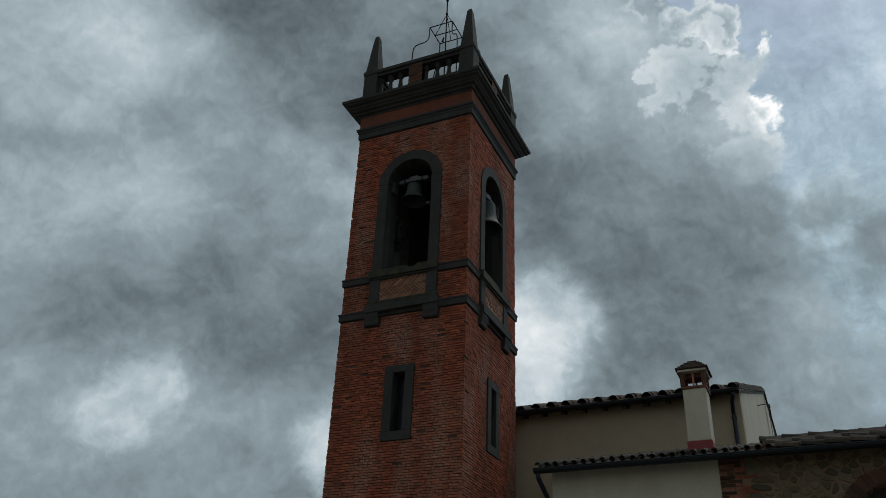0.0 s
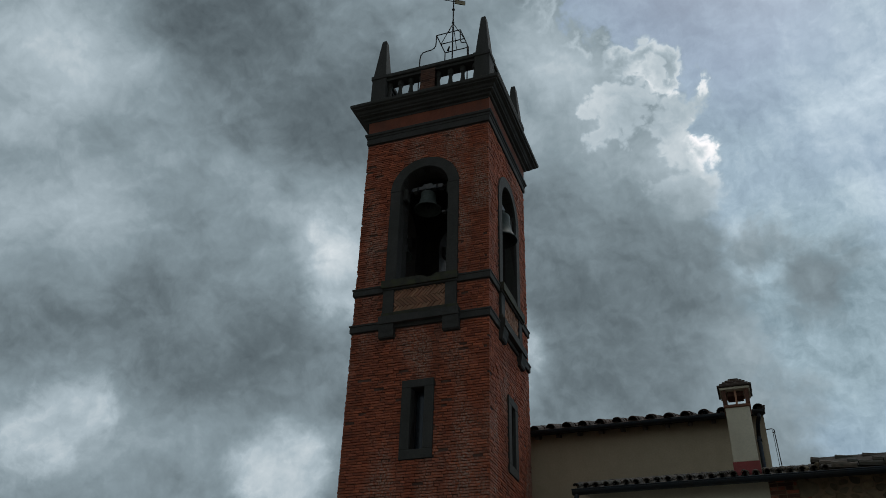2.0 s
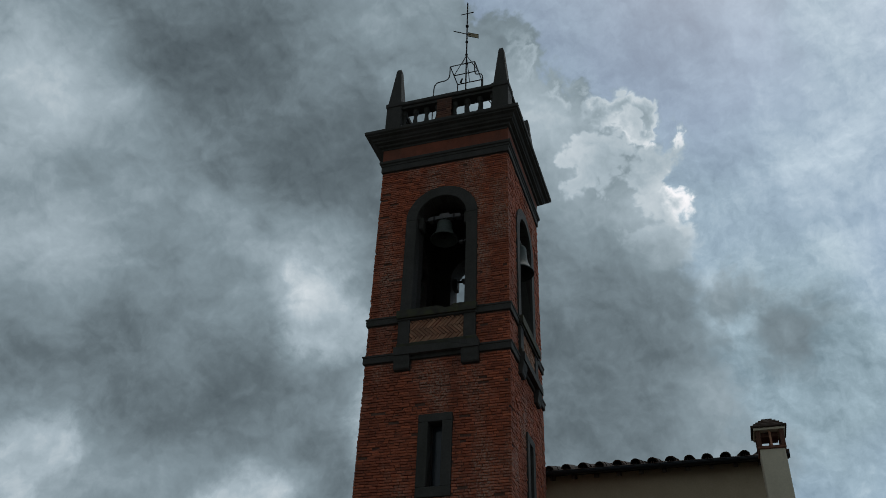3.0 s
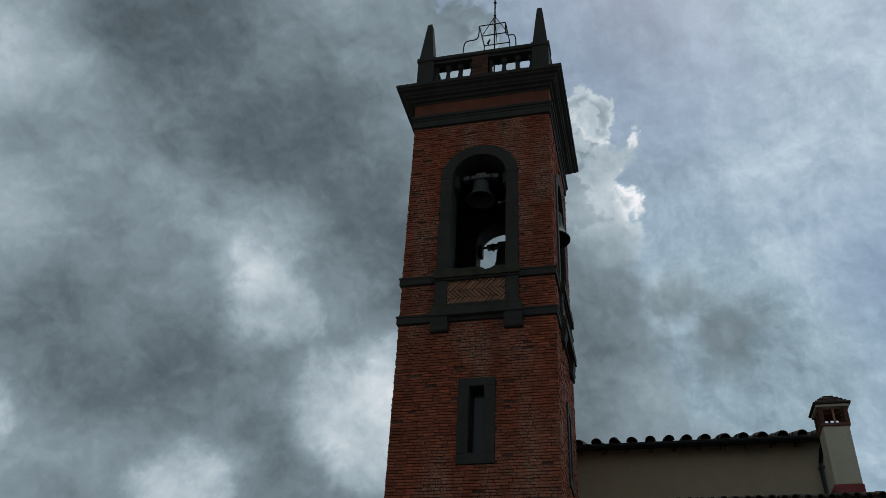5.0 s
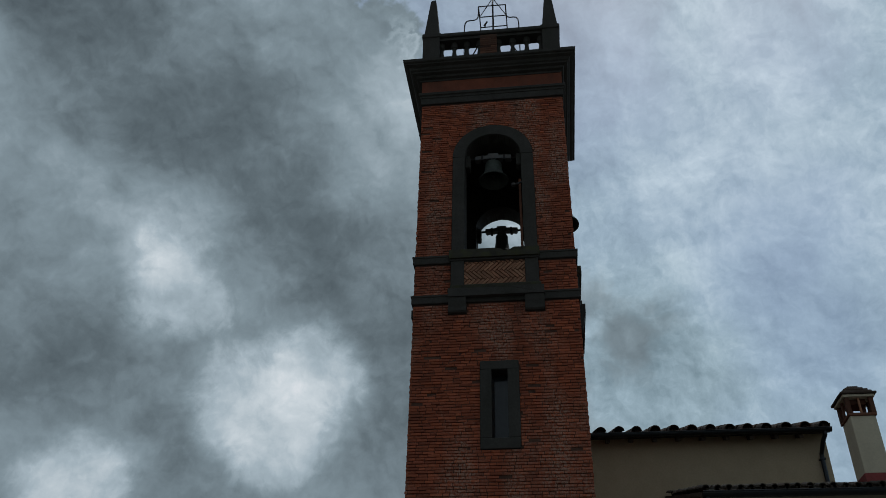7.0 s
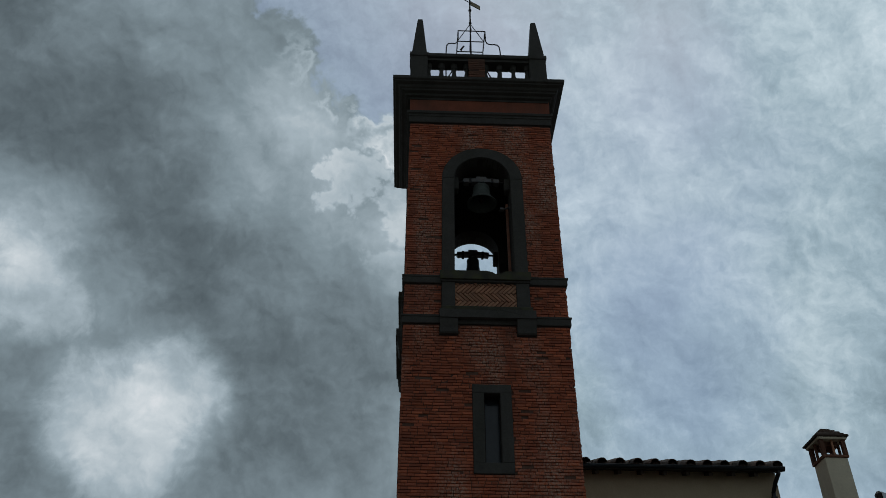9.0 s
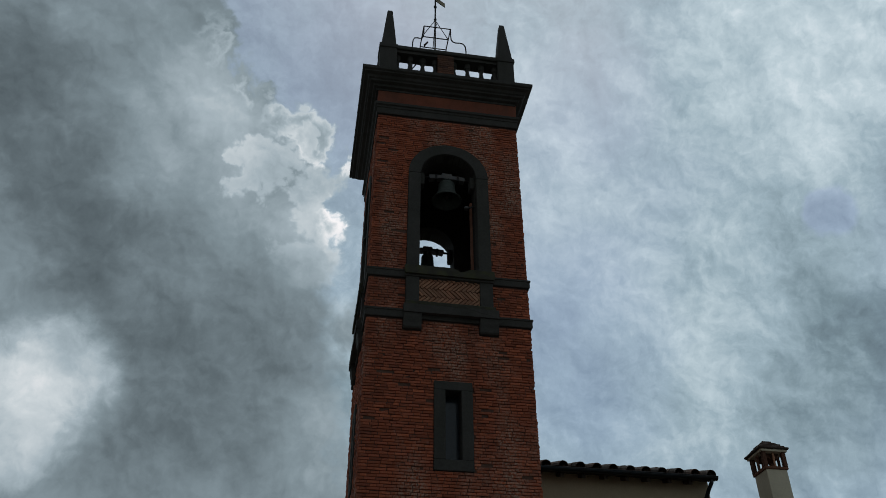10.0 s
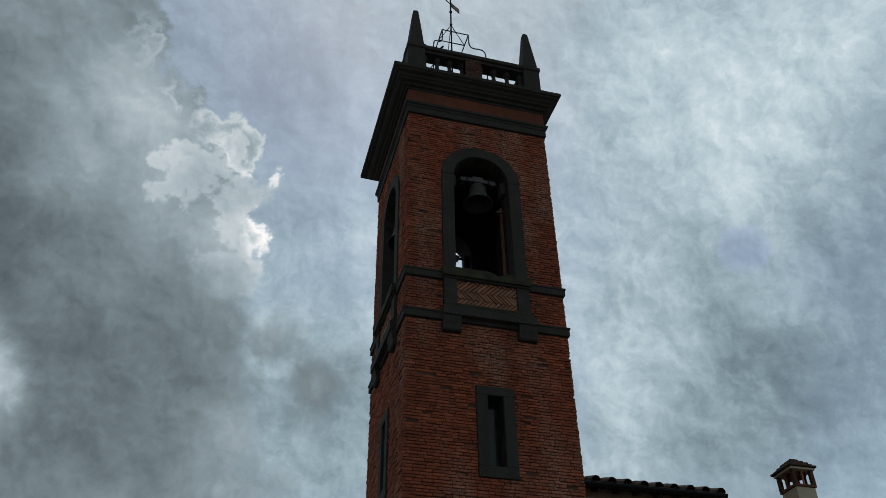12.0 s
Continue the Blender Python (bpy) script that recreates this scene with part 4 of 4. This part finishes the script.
dp = Shape().tube([(HX1 - 0.1, EY - 0.07, HEAVE - 0.06), (HX1 - 0.1, EY - 0.06, HEAVE - 0.16), (DPX + 0.02, EY + 0.06, HEAVE - 0.30), (DPX, HY - 0.09, HEAVE - 0.48), (DPX, HY - 0.07, HEAVE - 0.60), (DPX, HY - 0.07, 0.0)], 0.045, 10)
part("downpipe", dp, GUTTER, house, "dark metal downpipe")
for zz in (7.9, 6.9, 5.0, 3.0):
    part("pipe_clip", Shape().box(DPX - 0.055, DPX + 0.055, HY - 0.125, HY + 0.005, zz, zz + 0.03), GUTTER, house)
ant = Shape().tube([(HX1 - 0.05, 24.8, 10.02), (-1.98, 24.8, 10.05), (-1.92, 24.8, 10.02), (-1.90, 24.8, 9.94), (-1.97, 24.8, 9.93)], 0.014, 6)
ant.tube([(-1.92, 24.8, 10.0), (-1.86, 24.8, 8.2)], 0.014, 6).tube([(-1.96, 24.8, 10.0), (-1.93, 24.8, 8.2)], 0.008, 6)
part("wall_bracket", ant, IRON, house)

lantern = thing("wall_lantern", pose(-6.02, HY - 0.02, 6.45), "dark iron lantern fixed to the plaster wall", "lantern")
part("backplate", Shape().soft_box(-0.07, 0.07, -0.02, 0.025, 0.02, 0.30, 0.01), IRON, lantern)
part("body", Shape().lathe([(0, 0.0), (0.07, 0.0), (0.095, 0.22), (0.10, 0.24), (0.10, 0.26), (0.06, 0.33), (0.02, 0.36), (0, 0.36)], 0, -0.13, 0.02, 8), IRON, lantern)

# ---- low house with the chimney, and its rubble wall ----
LX0, LX1, LY, LEAVE, LSLOPE = -5.48, 3.6, 15.36, 5.90, 0.30
SX = -2.45
low = thing("low_house", pose(0, 0, 0), "low house, part plastered and part rubble stone, with tiled roof", "house")
LD = HY - 0.02 - LY
part("front_wall", Shape().box(LX0, SX, LY, LY + 0.35, 0, LEAVE + 0.06), PLASTER_PALE, low, "pale plastered front wall")
s = Shape().add([(x, y, zz) for x in (LX0, LX0 + 0.35) for y, zz in ((LY + 0.35, 0), (HY - 0.02, 0), (HY - 0.02, LEAVE + 0.06 + LD * LSLOPE), (LY + 0.35, LEAVE + 0.06 + 0.35 * LSLOPE))], [(0, 1, 2, 3), (7, 6, 5, 4), (0, 4, 5, 1), (1, 5, 6, 2), (2, 6, 7, 3), (3, 7, 4, 0)])
part("side_wall", s, PLASTER_PALE, low)
LE = 15.03
s = Shape().add([(x, y, zz) for x in (LX0 - 0.24, LX1) for y, zz in ((LE, LEAVE - 0.05), (HY - 0.02, LEAVE - 0.05 + (HY - LE) * LSLOPE), (HY - 0.02, LEAVE + 0.03 + (HY - LE) * LSLOPE), (LE, LEAVE + 0.02))], [(0, 1, 2, 3), (7, 6, 5, 4), (0, 4, 5, 1), (1, 5, 6, 2), (2, 6, 7, 3), (3, 7, 4, 0)])
low_roof = part("roof", s, WOOD, low, "mossy half-round terracotta tile roof")
tiled_roof(low_roof, LX0 - 0.16, -1.55, LE - 0.02, LEAVE + 0.035, HY - LE - 0.25, LSLOPE, 0.175, 0.42, 4, False, 5, TILE_MOSS)
gutter(low, LX0 - 0.22, LX1, LE - 0.065, LEAVE - 0.01, 0.085)
gp = Shape().tube([(LX0 - 0.15, LE - 0.065, LEAVE - 0.04), (LX0 - 0.15, LE - 0.06, LEAVE - 0.16), (LX0 - 0.10, LE + 0.10, LEAVE - 0.34), (LX0 - 0.05, LY - 0.06, LEAVE - 0.52), (LX0 + 0.06, LY - 0.06, LEAVE - 0.75), (LX0 + 0.06, LY - 0.06, 0.0)], 0.045, 10)
part("downpipe", gp, GUTTER, low, "dark metal downpipe with a swan neck")
# cap row along the top of the rubble wall
cap_tile = coppo(0.24, 0.20, 0.38, 0.022).mesh("ridge_tile", TILE_MOSS, chip=0.02)
rnd = random.Random(9)
for row, (yy, zz) in enumerate(((15.50, 6.19), (15.29, 6.06), (15.10, 5.97))):
    for i in range(14):
        x = -1.72 + i * 0.40 + row * 0.13 + rnd.uniform(-0.02, 0.02)
        part("ridge_tile", cap_tile, None, low_roof, m=pose(x, yy, zz + rnd.uniform(-0.01, 0.015), 0, 0, -90) @ pose(0, 0, 0, -3.4, rnd.uniform(-6, 6), rnd.uniform(-3, 3)))
s = Shape().add([(x, y, zz) for x in (-1.6, LX1) for y, zz in ((LE + 0.01, LEAVE + 0.03), (15.7, LEAVE + 0.30), (15.7, LEAVE + 0.44), (15.50, LEAVE + 0.40), (LE + 0.01, LEAVE + 0.09))], [(0, 1, 2, 3, 4), (9, 8, 7, 6, 5), (0, 5, 6, 1), (1, 6, 7, 2), (2, 7, 8, 3), (3, 8, 9, 4), (4, 9, 5, 0)])
part("roof_bed", s, TILE_MOSS, low_roof)

# rubble wall with an arched opening
AX0, AX1, AZ = -0.48, 1.0, 4.62
AR, AXC = (AX1 - AX0) / 2, (AX0 + AX1) / 2
s = Shape()
s.prism([(SX, 0), (AX0, 0), (AX0, AZ), (SX, AZ)], LY + 0.006, LY + 0.4)
s.prism([(AX1, 0), (LX1, 0), (LX1, AZ), (AX1, AZ)], LY + 0.006, LY + 0.4)
s.prism([(SX, AZ)] + arc(AXC, AZ, AR, 180, 90, 10) + [(AXC, LEAVE + 0.06), (SX, LEAVE + 0.06)], LY + 0.006, LY + 0.4)
s.prism([(AXC, LEAVE + 0.06)] + arc(AXC, AZ, AR, 90, 0, 10) + [(LX1, AZ), (LX1, LEAVE + 0.06)], LY + 0.006, LY + 0.4)
rubble = part("rubble_wall", s, LIME, low, "rough wall of rubble stone and old brick")
part("shutter", Shape().box(AX0, AX1, LY + 0.30, LY + 0.34, 0, AZ + AR), WOOD, low, "dark wooden boarding in the arch")
rs = np.random.RandomState(4)
seeds = []
for _ in range(4000):
    p = (rs.uniform(-1.74, 2.0), rs.uniform(3.9, LEAVE + 0.1))
    if all((p[0] - q[0]) ** 2 + (1.9 * (p[1] - q[1])) ** 2 > (0.10 + 0.15 * rs.rand()) ** 2 for q in seeds):
        seeds.append(p)
for i, p in enumerate(seeds):
    pv = Vector(p)
    if (pv.x - AXC) ** 2 + (max(pv.y - AZ, 0)) ** 2 < (AR + 0.16) ** 2:
        continue
    poly = [pv + Vector((dx, dz)) for dx, dz in ((-0.3, -0.2), (0.3, -0.2), (0.3, 0.2), (-0.3, 0.2))]
    for j, q in enumerate(seeds):
        if j == i:
            continue
        qv = Vector(q)
        n = (qv - pv)
        if n.length > 0.75:
            continue
        d = n.normalized().dot((pv + qv) / 2) - rs.uniform(0.002, 0.018)
        poly = cut(poly, n.normalized(), d)
        if len(poly) < 3:
            break
    if len(poly) < 3 or area(poly) < 0.004:
        continue
    c = sum(poly, Vector((0, 0))) / len(poly)
    shrink = rs.uniform(0.95, 1.05)
    for _ in range(1):
        poly = [p_ * (1 - w_) + q_ * w_ for p_, q_ in zip(poly, poly[1:] + poly[:1]) for w_ in (0.25, 0.75)]
    poly = [c + (p_ - c) * shrink * (1 + 0.13 * noise.noise(Vector((p_.x, p_.y, i)) * 14.0)) for p_ in poly]
    proud = rs.uniform(-0.004, 0.016)
    n = len(poly)
    v = [(p_.x, LY + 0.05, p_.y) for p_ in poly] + [(c.x + (p_.x - c.x) * 0.93, LY + 0.012 - proud, c.y + (p_.y - c.y) * 0.93) for p_ in poly] + [(c.x + (p_.x - c.x) * 0.80, LY - 0.004 - proud, c.y + (p_.y - c.y) * 0.80) for p_ in poly]
    f = [(a * n + k, a * n + (k + 1) % n, (a + 1) * n + (k + 1) % n, (a + 1) * n + k) for a in (0, 1) for k in range(n)] + [tuple(range(2 * n, 3 * n))]
    part("stone", Shape().add(v, f), RUBBLE, rubble, chip=0.018)
for i in range(40):
    zc = 3.6 + i * 0.0655
    if zc + 0.05 > LEAVE + 0.05:
        break
    x = SX + 0.01 - (0.13 if i % 2 else 0)
    while x < -2.02 + 0.1 * math.sin(i * 1.7):
        a, c = max(x, SX + 0.006), x + rnd.choice((0.25, 0.25, 0.13))
        if c - a > 0.05:
            part("brick", Shape().box(a, c - 0.012, LY - rnd.uniform(-0.004, 0.012), LY + 0.06, zc, zc + 0.052), BRICK_DARK if rnd.random() < 0.5 else BRICK, rubble, chip=0.009)
        x = c
for i in range(25):
    a0 = radians(180 - i * 7.3)
    a1 = radians(180 - i * 7.3 - 6.3)
    quad = [(AXC + r * math.cos(a), AZ + r * math.sin(a)) for r, a in ((AR, a0), (AR, a1), (AR + 0.24, a1), (AR + 0.24, a0))]
    if i * 7.3 + 6.3 < 181:
        part("brick", Shape().prism(quad, LY - 0.01 - rnd.uniform(0, 0.012), LY + 0.3), BRICK_DARK, rubble)

# ---- chimney ----
CHX, CHY = -2.745, 15.83
chimney = thing("chimney", pose(CHX, CHY, 6.0), "plastered chimney with tiled cap standing on the low roof", "chimney")
part("base", Shape().soft_box(-0.225, 0.225, -0.245, 0.245, -0.05, 0.36, 0.008), RED_PAINT, chimney, "red painted foot")
part("shaft", Shape().soft_box(-0.21, 0.21, -0.23, 0.23, 0.36, 1.36, 0.01), PLASTER_PALE, chimney, "pale plastered shaft")
part("collar", Shape().soft_box(-0.235, 0.235, -0.255, 0.255, 1.36, 1.41, 0.008), BRICK_DARK, chimney, "brick collar")
for x in (-0.205, -0.015, 0.17):
    for y in (-0.225, 0.20):
        part("brick_post", Shape().soft_box(x, x + 0.035, y, y + 0.03, 1.41, 1.69, 0.004), BRICK_PALE if x == -0.015 else BRICK_DARK, chimney)
for x in (-0.235, 0.16):
    for y in (-0.255, 0.18):
        part("brick_post", Shape().soft_box(x, x + 0.075, y, y + 0.075, 1.41, 1.69, 0.004), BRICK_DARK, chimney)
for x in (-0.232, 0.20):
    part("brick_post", Shape().soft_box(x, x + 0.032, -0.03, 0.03, 1.41, 1.69, 0.004), BRICK_DARK, chimney)
part("flue", Shape().box(-0.14, 0.14, -0.15, 0.15, 1.60, 1.69), BRICK_DARK, chimney, "sooty flue liner under the cap")
part("cap_slab", Shape().soft_box(-0.265, 0.265, -0.285, 0.285, 1.69, 1.735, 0.006), PLASTER_PALE, chimney, "pale cap slab")
part("cap_tile", Shape().soft_box(-0.30, 0.30, -0.32, 0.32, 1.735, 1.775, 0.008), TILE, chimney, chip=0.006)
for i, (w, d) in enumerate(((0.255, 0.275), (0.205, 0.225), (0.15, 0.17), (0.09, 0.11))):
    part("cap_tile", Shape().soft_box(-w, w, -d, d, 1.775 + i * 0.047, 1.818 + i * 0.047, 0.008), TILE, chimney, chip=0.01)

# ---- floodlight on the low roof ----
NX, NY, NZ = 2.35, 23.2, 8.75
neighbour = thing("neighbour_house", pose(0, 0, 0), "further house with plastered walls and a dark tiled roof", "house")
part("wall", Shape().box(NX + 0.3, NX + 7, NY + 0.4, NY + 6, 0, NZ - 0.1), PLASTER, neighbour)
s = Shape().add([(x, y, zz) for x in (NX, NX + 7.3) for y, zz in ((NY, NZ - 0.1), (NY + 6.3, NZ + 1.9), (NY + 6.3, NZ + 2.0), (NY, NZ))], [(0, 1, 2, 3), (7, 6, 5, 4), (0, 4, 5, 1), (1, 5, 6, 2), (2, 6, 7, 3), (3, 7, 4, 0)])
n_roof = part("roof", s, WOOD, neighbour, "dark terracotta tile roof")
tiled_roof(n_roof, NX + 0.1, NX + 7.2, NY - 0.03, NZ + 0.01, 6.1, 2.0 / 6.3, 0.25, 0.42, 2, False, 8)
flood = thing("floodlight", pose(NX + 0.18, NY + 0.5, NZ + 0.16, 0, 0, 35), "grey outdoor floodlight on a hoop bracket on the roof", "floodlight")
part("post", Shape().tube([(0.0, 0, -0.05), (0.0, 0, 0.30)], 0.025, 8), IRON, flood)
hoop = [(0.24 * math.cos(radians(a)), 0, 0.54 + 0.24 * math.sin(radians(a))) for a in range(180, 361, 15)]
part("bracket", Shape().tube(hoop, 0.018, 6), IRON, flood)
part("lamp_head", Shape().soft_box(-0.23, 0.23, -0.13, 0.10, 0.42, 0.80, 0.08), IRON, flood, "dark metal housing")
part("lens", Shape().soft_box(-0.19, 0.19, -0.142, -0.128, 0.47, 0.75, 0.004), LENS, flood)

# ---- brickwork of the tower, course by course ----
rb = random.Random(11)


def gaps_at(k, zm):
    """Stretches of a face that trim covers at a height."""
    out = []
    if WIN_Z0 < zm < WIN_Z1:
        out.append((WIN_U - WIN_W, WIN_U + WIN_W))
    if 10.10 < zm < 10.93 or 9.90 < zm <= 10.10:
        out.append((-0.87, 0.87))
    if 9.58 < zm <= 9.90:
        out += [(-0.905, -0.55), (0.575, 0.95)]
    if 10.90 < zm <= SPRING:
        out.append((-R_OUT, R_OUT))
    if SPRING < zm < SPRING + R_OUT:
        w = math.sqrt(R_OUT ** 2 - (zm - SPRING) ** 2)
        out.append((-w, w))
    return sorted(out)


HOLES = [(-1.22, 8.69), (1.33, 6.84), (-1.47, 13.14), (-1.55, 14.40), (-0.29, 8.78), (-0.85, 8.42), (0.16, 6.37), (0.72, 8.02), (1.0, 9.25), (-1.55, 7.77), (-1.0, 11.9)]
brick_meshes = {}


def brick_mesh(length):
    key = round(length, 2)
    if key not in brick_meshes:
        h = key / 2
        s = Shape()
        v = []
        for y, q in ((0.05, 0.0), (0.006, 0.0), (0.0, 0.006)):
            v += [(-h + q, y, q), (h - q, y, q), (h - q, y, 0.046 - q), (-h + q, y, 0.046 - q)]
        s.add(v, [(a * 4 + i, a * 4 + (i + 1) % 4, a * 4 + 4 + (i + 1) % 4, a * 4 + 4 + i) for a in (0, 1) for i in range(4)] + [(8, 9, 10, 11)])
        brick_meshes[key] = s.mesh("brick", BRICK)
    return brick_meshes[key]


def lay_face(k):
    rest = Shape()
    n_single = 0
    course = 0
    z0 = 0.02
    while z0 + 0.05 < BANDS[2][1]:
        zm = z0 + 0.027
        course += 1
        zc, z0 = z0, z0 + COURSE
        if any(a - 0.03 < zm < b + 0.03 for a, b in BANDS):
            continue
        edge_in = 0.0 if (course + k) % 2 == 0 else 0.049
        u, end = -HALF + edge_in, HALF - edge_in
        segments, at = [], u
        for a, b in gaps_at(k, zm):
            segments.append((at, a))
            at = b
        segments.append((at, end))
        single = k == 0 and 5.95 < zm < 7.30
        for a, b in segments:
            x = a if a == u else a - rb.uniform(0, 0.2)
            if a == u:
                x = a
            while x < b - 0.02:
                length = rb.choice((0.22, 0.22, 0.20, 0.115, 0.115, 0.16))
                lo, hi = max(x, a) + 0.005, min(x + length, b) - 0.005
                x += length
                if hi - lo < 0.03:
                    continue
                if b - x < 0.05:
                    hi, x = b - 0.004, b
                at_edge = lo < -HALF + 0.12 or hi > HALF - 0.12
                gone = rb.random() < (0.014 if at_edge else 0.005) or (k == 0 and any(abs((lo + hi) / 2 - hu) < 0.11 and abs(zm - hz) < 0.035 for hu, hz in HOLES))
                if gone:
                    continue
                proud = rb.uniform(-0.008, 0.008) - (0.014 if rb.random() < 0.06 else 0)
                dz = rb.uniform(-0.003, 0.003)
                if single:
                    part("brick", brick_mesh(hi - lo), None, walls[k], m=pose((lo + hi) / 2, -proud, zc + dz + 0.005, 0, rb.uniform(-0.5, 0.5), rb.uniform(-0.6, 0.6)))
                    n_single += 1
                    continue
                zt, zb = zc + 0.051 + dz + rb.uniform(-0.002, 0.003), zc + 0.005 + dz
                q = 0.006
                tilt = rb.uniform(-0.003, 0.003)
                v = []
                for y, e in ((0.05, 0.0), (0.006, 0.0), (0.0, q)):
                    v += [(lo + e, y - proud - tilt * (y < 0.04), zb + e), (hi - e, y - proud + tilt * (y < 0.04), zb + e), (hi - e, y - proud + tilt * (y < 0.04), zt - e), (lo + e, y - proud - tilt * (y < 0.04), zt - e)]
                v = [(p_[0] + rb.uniform(-0.0025, 0.0025), p_[1] + (rb.uniform(-0.004, 0.004) if p_[1] < 0.04 else 0), p_[2] + rb.uniform(-0.0025, 0.0025)) for p_ in v]
                rest.add(v, [(s_ * 4 + i, s_ * 4 + (i + 1) % 4, s_ * 4 + 4 + (i + 1) % 4, s_ * 4 + 4 + i) for s_ in (0, 1) for i in range(4)] + [(8, 9, 10, 11)])
    me = bpy.data.meshes.new("brickwork")
    me.from_pydata(rest.v, [], rest.f)
    me.materials.append(BRICK)
    part("brickwork", me, None, walls[k], kind="stuff")


for k in range(4):
    lay_face(k)
